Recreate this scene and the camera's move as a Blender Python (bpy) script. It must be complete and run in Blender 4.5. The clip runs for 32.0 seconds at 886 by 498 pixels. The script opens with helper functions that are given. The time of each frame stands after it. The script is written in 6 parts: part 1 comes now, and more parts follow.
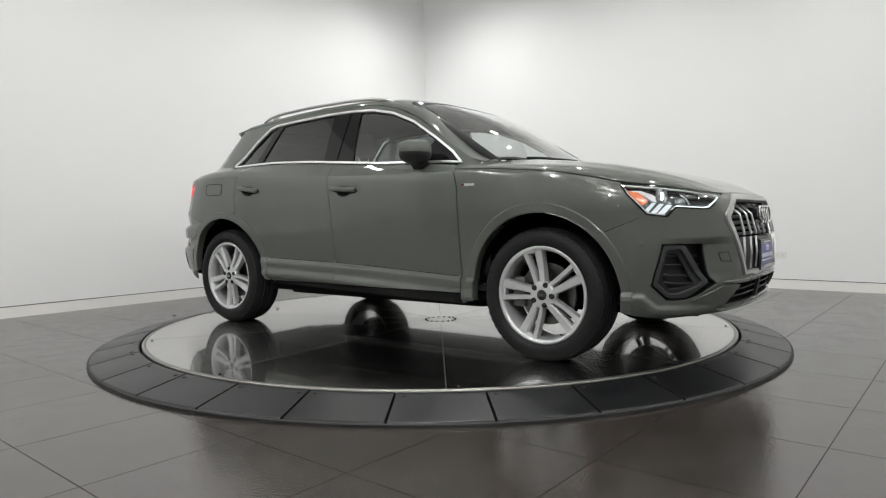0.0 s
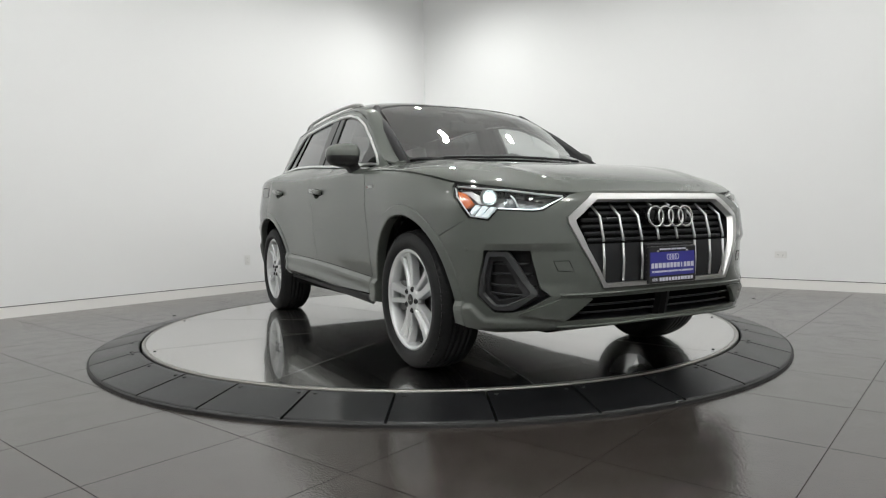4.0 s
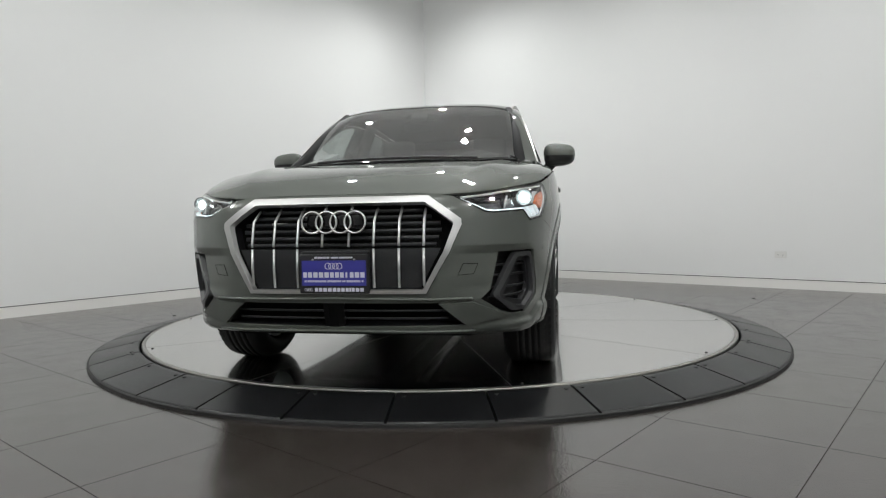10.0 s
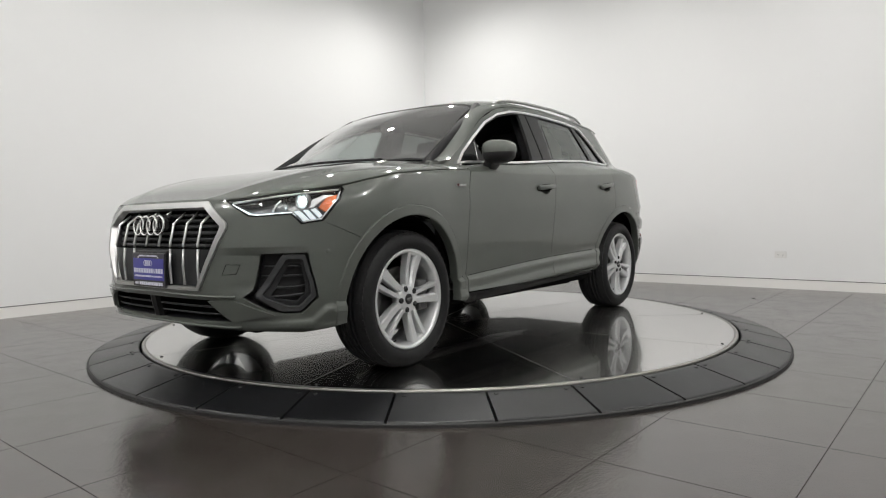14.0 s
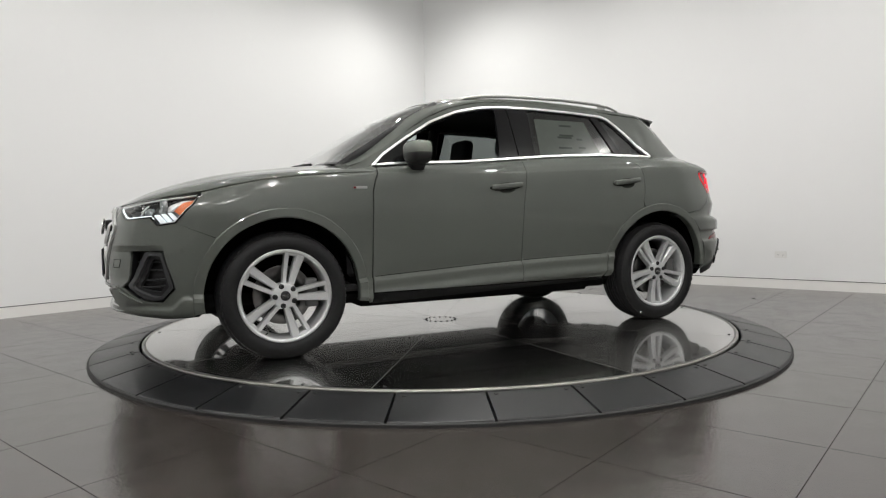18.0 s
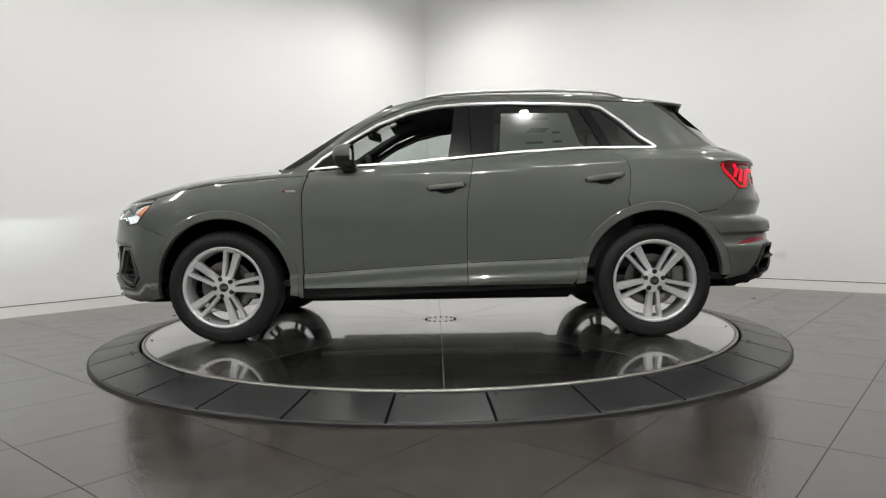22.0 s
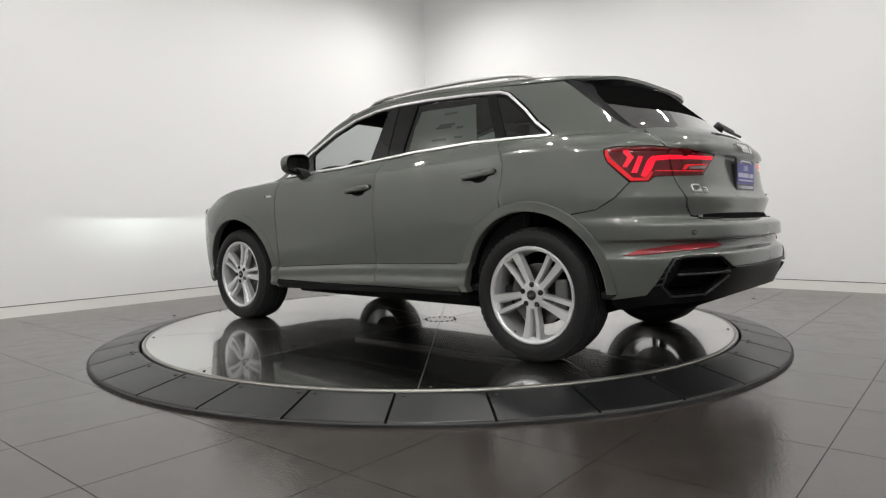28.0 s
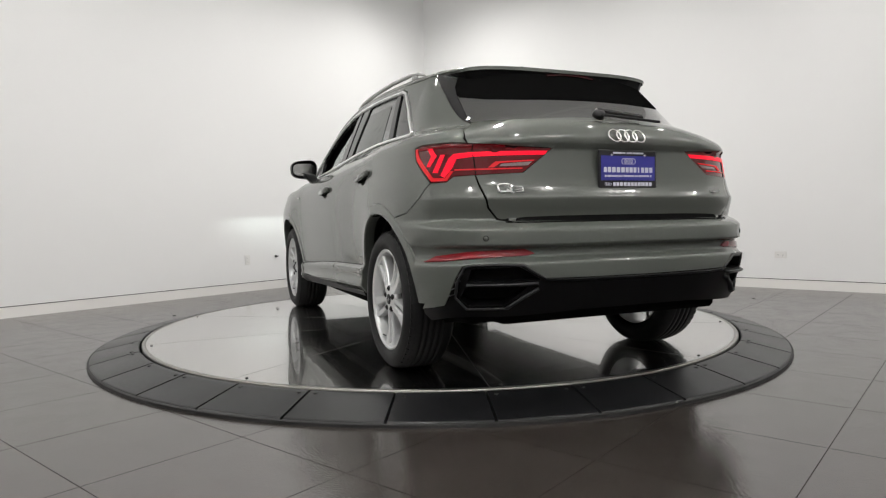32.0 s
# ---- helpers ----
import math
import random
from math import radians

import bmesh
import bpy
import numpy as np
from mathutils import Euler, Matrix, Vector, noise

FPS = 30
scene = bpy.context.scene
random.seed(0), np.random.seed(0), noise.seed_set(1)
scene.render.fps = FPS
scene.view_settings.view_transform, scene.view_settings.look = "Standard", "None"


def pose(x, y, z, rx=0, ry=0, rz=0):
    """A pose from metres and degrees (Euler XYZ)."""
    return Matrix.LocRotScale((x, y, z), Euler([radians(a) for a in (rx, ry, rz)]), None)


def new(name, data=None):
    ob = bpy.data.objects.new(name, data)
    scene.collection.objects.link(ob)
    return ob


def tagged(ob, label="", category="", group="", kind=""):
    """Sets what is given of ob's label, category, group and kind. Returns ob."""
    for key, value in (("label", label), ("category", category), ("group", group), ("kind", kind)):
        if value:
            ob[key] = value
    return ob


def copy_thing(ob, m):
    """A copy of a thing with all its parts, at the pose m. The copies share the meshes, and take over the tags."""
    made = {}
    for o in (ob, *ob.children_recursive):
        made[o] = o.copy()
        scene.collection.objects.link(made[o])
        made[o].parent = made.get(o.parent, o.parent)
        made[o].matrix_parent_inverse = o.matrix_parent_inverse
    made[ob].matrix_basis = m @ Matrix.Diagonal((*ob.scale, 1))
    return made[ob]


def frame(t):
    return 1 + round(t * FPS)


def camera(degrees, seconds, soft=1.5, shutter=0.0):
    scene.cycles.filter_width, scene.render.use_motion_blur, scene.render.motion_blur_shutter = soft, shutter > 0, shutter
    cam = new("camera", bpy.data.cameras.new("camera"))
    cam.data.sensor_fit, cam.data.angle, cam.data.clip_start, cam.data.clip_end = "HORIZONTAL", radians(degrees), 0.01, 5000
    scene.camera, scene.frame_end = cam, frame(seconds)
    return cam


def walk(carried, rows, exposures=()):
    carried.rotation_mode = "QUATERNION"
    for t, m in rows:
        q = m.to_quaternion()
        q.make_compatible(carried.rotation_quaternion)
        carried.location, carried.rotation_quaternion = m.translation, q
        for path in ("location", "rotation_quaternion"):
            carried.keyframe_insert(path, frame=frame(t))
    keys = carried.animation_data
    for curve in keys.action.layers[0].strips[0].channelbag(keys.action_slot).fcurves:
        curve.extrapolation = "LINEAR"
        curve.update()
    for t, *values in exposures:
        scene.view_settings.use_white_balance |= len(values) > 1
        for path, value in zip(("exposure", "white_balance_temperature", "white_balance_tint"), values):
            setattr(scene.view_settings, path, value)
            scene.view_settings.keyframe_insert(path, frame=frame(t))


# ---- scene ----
from mathutils.geometry import delaunay_2d_cdt

# The camera stands still on a tripod; the turntable carries the car round before it.
CAM_POSE = Matrix(((0.99979, 0.01934, -0.00659, 0.0), (-0.00571, 0.04603, -0.99891, -4.889), (-0.01901, 0.99875, 0.04616, 0.7539), (0, 0, 0, 1)))
cam = camera(68.3, 32.0, 1.2)
walk(cam, [(0.0, CAM_POSE), (32.0, CAM_POSE)], [(0.0, 0.0, 6400, 9), (4.0, 0.0, 6380, 8), (6.5, -0.2, 6300, 7), (10.5, -0.2, 6330, 7.5), (12.5, 0.0, 6450, 10), (16.0, 0.0, 6500, 10), (32.0, 0.0, 6540, 11)])
FLOOR = -0.073          # the disc's top is z = 0
CAR_X, CAR_Y = -0.007, -0.024
# heading of the car in degrees, time by time
HEADING = [(0.0, -37.04), (1.5, -46.2), (3.0, -55.45), (6.0, -74.25), (8.0, -87.23), (10.0, -100.65), (12.0, -114.49), (14.0, -128.09),
           (17.0, -147.95), (20.0, -167.99), (23.0, -187.91), (26.0, -207.6), (29.0, -227.2), (32.0, -247.5)]

# ---- light ----
world = bpy.data.worlds.new("world")
scene.world = world
world.use_nodes = True
world.node_tree.nodes["Background"].inputs[0].default_value = (0.9, 0.95, 1, 1)
world.node_tree.nodes["Background"].inputs[1].default_value = 0.02
A50 = radians(50)
UX, UY = math.cos(A50), math.sin(A50)


def room(u, v, z=0.0):
    """A place in the room's own axes: u along the first wall, v across it."""
    return Vector((u * UX + v * UY, u * UY - v * UX, z))


U0, U1, V0, V1, CEIL = -6.6, 4.06, -3.64, 6.4, 4.22
SPOTS = [(u, v) for u in (-5.2, -3.2, -1.2, 0.8, 2.7) for v in (-2.3, -0.1, 2.2, 4.8)]
# watts of each lamp, row by row; the lamps near the two bright walls and over the disc shine downwards only
WATTS = [(86, 76, 86, 94), (23, 25, 62, 88), (35, 68, 50, 70), (51, 196, 55, 45), (138, 42, 33, 50)]
DOWN = [(0, 0, 0, 0), (1, 1, 0, 0), (1, 1, 1, 0), (1, 1, 1, 0), (1, 1, 1, 0)]
for i, (u, v) in enumerate(SPOTS):
    down = DOWN[i // 4][i % 4]
    lamp = bpy.data.lights.new("spot_light", "SPOT" if down else "POINT")
    lamp.shadow_soft_size, lamp.energy, lamp.color = 0.055, WATTS[i // 4][i % 4], (1.0, 0.985, 0.955)
    if down:
        lamp.spot_size, lamp.spot_blend = radians(176), 1.0
    ob = new("spot_light", lamp)
    ob.location = room(u, v, CEIL - 0.22)


# ---- materials ----
def material(name, color, rough=0.5, metal=0.0, coat=0.0, emit=0.0, emit_color=None, spec=0.5, noise_scale=0.0, amount=0.12, bump=0.0, rough_var=0.0, bump_scale=None, detail=5.0):
    m = bpy.data.materials.new(name)
    m.use_nodes = True
    nt = m.node_tree
    b = nt.nodes["Principled BSDF"]
    col = (*color, 1)
    b.inputs["Base Color"].default_value = col
    b.inputs["Roughness"].default_value = rough
    b.inputs["Metallic"].default_value = metal
    b.inputs["Coat Weight"].default_value = coat
    b.inputs["Coat Roughness"].default_value = 0.02
    b.inputs["Specular IOR Level"].default_value = spec
    if emit:
        b.inputs["Emission Color"].default_value = (*(emit_color or color), 1)
        b.inputs["Emission Strength"].default_value = emit
    if noise_scale:
        tc = nt.nodes.new("ShaderNodeTexCoord")
        n1 = nt.nodes.new("ShaderNodeTexNoise")
        n1.inputs["Scale"].default_value, n1.inputs["Detail"].default_value = noise_scale, detail
        nt.links.new(tc.outputs["Object"], n1.inputs["Vector"])
        mix = nt.nodes.new("ShaderNodeMix")
        mix.data_type = "RGBA"
        mix.inputs["A"].default_value = (*[c * (1 - amount) for c in color], 1)
        mix.inputs["B"].default_value = (*[min(1, c * (1 + amount)) for c in color], 1)
        nt.links.new(n1.outputs["Fac"], mix.inputs["Factor"])
        nt.links.new(mix.outputs["Result"], b.inputs["Base Color"])
        if rough_var:
            mr = nt.nodes.new("ShaderNodeMapRange")
            mr.inputs["From Min"].default_value, mr.inputs["From Max"].default_value = 0.3, 0.7
            mr.inputs["To Min"].default_value, mr.inputs["To Max"].default_value = rough - rough_var, rough + rough_var
            nt.links.new(n1.outputs["Fac"], mr.inputs["Value"])
            nt.links.new(mr.outputs["Result"], b.inputs["Roughness"])
        if bump:
            n2 = nt.nodes.new("ShaderNodeTexNoise")
            n2.inputs["Scale"].default_value, n2.inputs["Detail"].default_value = bump_scale or noise_scale * 8, 4
            nt.links.new(tc.outputs["Object"], n2.inputs["Vector"])
            bp = nt.nodes.new("ShaderNodeBump")
            bp.inputs["Strength"].default_value, bp.inputs["Distance"].default_value = bump, 0.002
            nt.links.new(n2.outputs["Fac"], bp.inputs["Height"])
            nt.links.new(bp.outputs["Normal"], b.inputs["Normal"])
    return m


WALL = material("wall_paint", (0.80, 0.805, 0.80), 0.55, noise_scale=0.8, amount=0.015, bump=0.08, bump_scale=60)
# for the two walls never in view; grey dims what the car reflects
BACKWALL = material("unseen_wall_grey", (0.29, 0.29, 0.29), 0.6, noise_scale=0.8, amount=0.03)
CEILING = material("ceiling_paint", (0.76, 0.76, 0.755), 0.7, noise_scale=0.6, amount=0.03)
TRIM = material("skirting_paint", (0.80, 0.79, 0.765), 0.4, noise_scale=3, amount=0.03)
GAP = material("shadow_gap", (0.03, 0.03, 0.03), 0.8)
GROUT = material("grout", (0.05, 0.045, 0.042), 0.8, noise_scale=30)
RUBBER = material("ramp_rubber", (0.0080, 0.0083, 0.0090), 0.31, spec=0.32, noise_scale=4, amount=0.35, bump=0.3, rough_var=0.04, bump_scale=200, detail=8.0)
RUBBER_EDGE = material("ramp_edge", (0.008, 0.008, 0.008), 0.6)
STEEL = material("disc_steel", (0.42, 0.411, 0.394), 0.22, 1.0, coat=1.0, noise_scale=2.2, amount=0.04, rough_var=0.012)


def finish_steel():
    """Brushed along each plate's middle line under a clear gloss, with faint wipe marks and dust."""
    nt = STEEL.node_tree
    add, link = nt.nodes.new, nt.links.new
    b = nt.nodes["Principled BSDF"]
    b.inputs["Coat IOR"].default_value = 1.75
    b.inputs["Anisotropic"].default_value = 0.65
    turn = add("ShaderNodeVectorTransform")
    turn.vector_type, turn.convert_from, turn.convert_to = "VECTOR", "OBJECT", "WORLD"
    turn.inputs[0].default_value = (-0.309, 0.951, 0.0)
    link(turn.outputs[0], b.inputs["Tangent"])
    tc, mp = add("ShaderNodeTexCoord"), add("ShaderNodeMapping")
    mp.inputs["Scale"].default_value, mp.inputs["Rotation"].default_value = (1.0, 5.0, 1.0), (0, 0, radians(-40))
    link(tc.outputs["Object"], mp.inputs["Vector"])
    wipe, fine = add("ShaderNodeTexNoise"), add("ShaderNodeTexNoise")
    wipe.inputs["Scale"].default_value, wipe.inputs["Detail"].default_value, wipe.inputs["Distortion"].default_value = 1.6, 6.0, 1.2
    fine.inputs["Scale"].default_value, fine.inputs["Detail"].default_value = 40.0, 6.0
    link(mp.outputs[0], wipe.inputs["Vector"])
    link(tc.outputs["Object"], fine.inputs["Vector"])
    b.inputs["Coat Roughness"].default_value = 0.04
    # dust lies on the gloss as a thin pale film
    dust, film = add("ShaderNodeBsdfDiffuse"), add("ShaderNodeMixShader")
    dust.inputs["Color"].default_value = (0.42, 0.40, 0.37, 1)
    mul, amt = add("ShaderNodeMath"), add("ShaderNodeMapRange")
    mul.operation = "MULTIPLY"
    link(wipe.outputs["Fac"], mul.inputs[0])
    link(fine.outputs["Fac"], mul.inputs[1])
    amt.inputs["From Min"].default_value, amt.inputs["From Max"].default_value, amt.inputs["To Max"].default_value = 0.24, 0.48, 0.009
    link(mul.outputs[0], amt.inputs["Value"])
    link(amt.outputs[0], film.inputs[0])
    link(b.outputs[0], film.inputs[1])
    link(dust.outputs[0], film.inputs[2])
    link(film.outputs[0], nt.nodes["Material Output"].inputs["Surface"])


finish_steel()
SEAM = material("seam_glint", (0.24, 0.235, 0.225), 0.45, 0.8)
STEEL_EDGE = material("disc_edge_steel", (0.32, 0.31, 0.29), 0.35, 1.0)
PAINT = material("car_paint", (0.082, 0.0900, 0.0800), 0.55, 0.12, coat=1.0, spec=0.12, noise_scale=900, amount=0.14, detail=1)
PAINT.node_tree.nodes["Principled BSDF"].inputs["Coat IOR"].default_value = 1.6
CORE = material("underbody_black", (0.006, 0.006, 0.006), 0.9, spec=0.02)
BLADE = material("blade_black", (0.010, 0.010, 0.011), 0.07, coat=0.6)
PRINTSHADE = material("black_print_and_shade", (0.004, 0.004, 0.004), 0.6, spec=0.0)
BLACK = material("black_plastic", (0.009, 0.009, 0.010), 0.42, spec=0.35, noise_scale=120, amount=0.2)
GREYTRIM = material("dark_trim", (0.016, 0.0165, 0.018), 0.40, spec=0.4, noise_scale=160, amount=0.2)
BLACKTRIM = material("black_bumper_plastic", (0.003, 0.003, 0.0033), 0.36, spec=0.14, noise_scale=160, amount=0.2)
GREYPLASTIC = material("grey_plastic", (0.036, 0.0372, 0.0385), 0.34, noise_scale=200, amount=0.2)
GLOSSBLACK = material("gloss_black", (0.005, 0.005, 0.0055), 0.06, spec=0.4)
CHROME = material("chrome", (0.90, 0.90, 0.89), 0.12, 1.0)
TRIMSILVER = material("bright_trim", (0.86, 0.86, 0.855), 0.30, 0.85)
SATIN = material("satin_aluminium", (0.50, 0.50, 0.495), 0.38, 0.9)
RIM = material("alloy_silver", (0.60, 0.61, 0.615), 0.34, 0.55, coat=0.35, noise_scale=40, amount=0.03)
TYRE = material("tyre_rubber", (0.012, 0.012, 0.0125), 0.55, spec=0.18, noise_scale=60, amount=0.3, bump=0.2)
DISCIRON = material("brake_iron", (0.17, 0.165, 0.16), 0.35, 1.0, noise_scale=40, amount=0.2)
CALIPER = material("caliper_grey", (0.085, 0.085, 0.085), 0.5, noise_scale=60)
FABRIC = material("dark_upholstery", (0.012, 0.012, 0.013), 0.75, noise_scale=90, amount=0.3)
AMBER = material("amber_lens", (0.62, 0.15, 0.04), 0.15, coat=1.0, emit=0.06)
REDLENS = material("red_lens", (0.05, 0.0015, 0.003), 0.10, coat=0.8, spec=0.1, emit=0.030, emit_color=(1, 0.0, 0.02))
REDDARK = material("dark_red_lens", (0.17, 0.005, 0.010), 0.12, spec=0.2, coat=0.4)
REDDIM = material("unlit_red_lens", (0.03, 0.002, 0.003), 0.15)
REDGLOW = material("red_light_guide", (0.30, 0.004, 0.010), 0.25, spec=0.2, emit=0.85, emit_color=(1, 0.006, 0.032))
REDSOFT = material("red_reflector_rim", (0.30, 0.006, 0.010), 0.2, spec=0.1, coat=0.6, emit=0.34, emit_color=(1, 0.012, 0.02))
WHITEGLOW = material("daytime_light", (0.8, 0.85, 0.9), 0.3, emit=0.34, emit_color=(0.9, 1, 1))
LINEGLOW = material("daytime_line", (0.8, 0.85, 0.9), 0.3, emit=0.8, emit_color=(0.9, 1, 1))
BEAM = material("low_beam", (1, 1, 1), 0.3, emit=16, emit_color=(0.86, 1, 0.97))
LAMPWHITE = material("lamp_white_trim", (0.62, 0.63, 0.64), 0.3, 0.2)
LENSGREY = material("lens_grey", (0.20, 0.21, 0.22), 0.12, 0.5, coat=1.0)
DARKLENS = material("module_glass", (0.05, 0.055, 0.06), 0.08, 0.3, coat=1.0)
DARKPANEL = material("grille_panel_grey", (0.014, 0.0145, 0.0155), 0.45, spec=0.3)
BEAMSTRIP = material("beam_strip", (1, 1, 1), 0.3, emit=560000, emit_color=(0.88, 1, 0.94))
LAMPINNER = material("lamp_housing", (0.20, 0.205, 0.21), 0.30, 0.6)
REVERSE = material("reversing_lens", (0.22, 0.15, 0.15), 0.2, 0.3, coat=1.0, noise_scale=180, amount=0.5)
BARSILVER = material("bar_silver", (0.62, 0.62, 0.615), 0.34, 0.75)
PLATEBLUE = material("plate_blue", (0.035, 0.035, 0.26), 0.35, noise_scale=40, amount=0.06)
PLATEBLACK = material("plate_frame", (0.012, 0.012, 0.013), 0.3)
INKWHITE = material("print_white", (0.62, 0.62, 0.70), 0.5)
STICKER = material("sticker_tint_dimmed", (0.055, 0.064, 0.056), 0.15, noise_scale=14, amount=0.1)
STICKERINK = material("sticker_print", (0.020, 0.025, 0.021), 0.15)
OUTLETW = material("outlet_white", (0.74, 0.74, 0.72), 0.4)


def glass_material(name, tint, clear):
    """A thin pane: part see-through, the rest a tinted mirror of the room."""
    m = bpy.data.materials.new(name)
    m.use_nodes = True
    nt = m.node_tree
    nt.nodes.remove(nt.nodes["Principled BSDF"])
    out = nt.nodes["Material Output"]
    tr = nt.nodes.new("ShaderNodeBsdfTransparent")
    tr.inputs[0].default_value = (*tint, 1)
    gl = nt.nodes.new("ShaderNodeBsdfGlossy")
    gl.inputs["Roughness"].default_value = 0.01
    gl.inputs["Color"].default_value = (1, 1, 1, 1)
    lw = nt.nodes.new("ShaderNodeLayerWeight")
    lw.inputs[0].default_value = 0.5
    pw, fr = nt.nodes.new("ShaderNodeMath"), nt.nodes.new("ShaderNodeMapRange")
    pw.operation = "POWER"
    pw.inputs[1].default_value = 4.0
    nt.links.new(lw.outputs["Facing"], pw.inputs[0])
    nt.links.new(pw.outputs[0], fr.inputs["Value"])
    fr.inputs["To Min"].default_value = clear
    mix = nt.nodes.new("ShaderNodeMixShader")
    nt.links.new(fr.outputs[0], mix.inputs[0])
    nt.links.new(tr.outputs[0], mix.inputs[1])
    nt.links.new(gl.outputs[0], mix.inputs[2])
    nt.links.new(mix.outputs[0], out.inputs["Surface"])
    return m


GLASS = glass_material("clear_glass", (0.90, 0.95, 0.935), 0.40)
PRIVACY = glass_material("privacy_glass", (0.17, 0.19, 0.185), 0.075)
SIDEGLASS = glass_material("side_glass", (0.60, 0.67, 0.65), 0.16)
REARGLASS = glass_material("rear_glass", (0.10, 0.11, 0.11), 0.38)
LENS = glass_material("lamp_lens", (0.93, 0.94, 0.94), 0.05)


def tile_material():
    m = material("floor_tile", (0.037, 0.0312, 0.0276), 0.17, spec=0.9, noise_scale=7, amount=0.30, bump=0.35, rough_var=0.045, bump_scale=90, detail=9.0)
    nt = m.node_tree
    b = nt.nodes["Principled BSDF"]
    b.inputs["IOR"].default_value = 1.6
    info = nt.nodes.new("ShaderNodeObjectInfo")
    hsv = nt.nodes.new("ShaderNodeHueSaturation")
    mr = nt.nodes.new("ShaderNodeMapRange")
    mr.inputs["To Min"].default_value, mr.inputs["To Max"].default_value = 0.90, 1.10
    src = b.inputs["Base Color"].links[0].from_socket
    nt.links.new(info.outputs["Random"], mr.inputs["Value"])
    nt.links.new(mr.outputs["Result"], hsv.inputs["Value"])
    nt.links.new(src, hsv.inputs["Color"])
    nt.links.new(hsv.outputs["Color"], b.inputs["Base Color"])
    return m


TILE = tile_material()


# ---- mesh helpers ----
def part(name, data, mat, parent=None, label="", smooth=False):
    """Links a bmesh or mesh as one object under a thing."""
    if isinstance(data, bmesh.types.BMesh):
        me = bpy.data.meshes.new(name)
        data.to_mesh(me)
        data.free()
    else:
        me = data
    if mat and not me.materials:
        me.materials.append(mat)
    if smooth:
        me.shade_smooth()
    ob = new(name, me)
    if parent:
        ob.parent = parent
    if label:
        tagged(ob, label)
    return ob


def box(x0, x1, y0, y1, z0, z1, bevel=0.0, bm=None, m=None, seg=1):
    own = bmesh.new()
    bmesh.ops.create_cube(own, size=1)
    for v in own.verts:
        v.co = Vector(((x0 + x1) / 2 + v.co.x * (x1 - x0), (y0 + y1) / 2 + v.co.y * (y1 - y0), (z0 + z1) / 2 + v.co.z * (z1 - z0)))
    if bevel:
        bmesh.ops.bevel(own, geom=own.edges[:], offset=bevel, segments=seg, affect="EDGES", profile=0.6)
    if m:
        bmesh.ops.transform(own, matrix=m, verts=own.verts)
    if bm is None:
        return own
    tmp = bpy.data.meshes.new("tmp")
    own.to_mesh(tmp)
    own.free()
    bm.from_mesh(tmp)
    bpy.data.meshes.remove(tmp)
    return bm


def revolve(profile, n=48, axis="Y", m=None, a0=0.0, a1=360.0):
    """A lathe body: profile of (radius, along the axis)."""
    full = abs(a1 - a0) >= 359.9
    vs, fs = [], []
    k = n if full else n + 1
    for i in range(k):
        a = radians(a0 + (a1 - a0) * i / n)
        c, s = math.cos(a), math.sin(a)
        for r, h in profile:
            vs.append((r * c, h, r * s) if axis == "Y" else (r * c, r * s, h) if axis == "Z" else (h, r * c, r * s))
    p = len(profile)
    for i in range(n):
        for j in range(p - 1):
            a, b = i * p + j, ((i + 1) % k) * p + j
            fs.append((a, b, b + 1, a + 1) if axis != "Z" else (a, a + 1, b + 1, b))
    me = bpy.data.meshes.new("lathe")
    me.from_pydata(vs, [], fs)
    if m:
        me.transform(m)
    bm = bmesh.new()
    bm.from_mesh(me)
    bpy.data.meshes.remove(me)
    bmesh.ops.remove_doubles(bm, verts=bm.verts, dist=1e-6)
    bmesh.ops.recalc_face_normals(bm, faces=bm.faces)
    return bm


def tube(points, radius, n=8, flat=1.0, closed=False, up=(0, 0, 1)):
    """A bar swept along points; flat squeezes it along up."""
    P = [Vector(p) for p in points]
    vs, fs = [], []
    for i, p in enumerate(P):
        d = (P[(i + 1) % len(P)] - P[i - 1]) if closed else (P[min(i + 1, len(P) - 1)] - P[max(i - 1, 0)])
        d.normalize()
        a = d.cross(Vector(up)).normalized()
        b = a.cross(d).normalized()
        r = radius[i] if isinstance(radius, (list, tuple)) else radius
        for k in range(n):
            t = 2 * math.pi * (k + 0.5) / n
            vs.append(p + a * (r * math.cos(t)) + b * (r * flat * math.sin(t)))
    m = len(P)
    for i in range(m if closed else m - 1):
        for k in range(n):
            fs.append((i * n + k, i * n + (k + 1) % n, ((i + 1) % m) * n + (k + 1) % n, ((i + 1) % m) * n + k))
    if not closed:
        fs += [tuple(range(n - 1, -1, -1)), tuple((m - 1) * n + k for k in range(n))]
    bm = bmesh.new()
    bv = [bm.verts.new(v) for v in vs]
    for f in fs:
        bm.faces.new([bv[i] for i in f])
    bmesh.ops.recalc_face_normals(bm, faces=bm.faces)
    return bm


# ---- the room ----
ROOM = pose(0, 0, 0, 0, 0, 50)
W0, W1 = -V1, -V0      # across the first wall, turned the other way


def wall_box(name, u0, u1, w0, w1, z0, z1, mat, parent=None, label="", kind="structure", bevel=0.0):
    ob = part(name, box(u0, u1, w0, w1, z0, z1, bevel, None, ROOM), mat, parent, label)
    if kind and not parent:
        tagged(ob, kind=kind)
    return ob


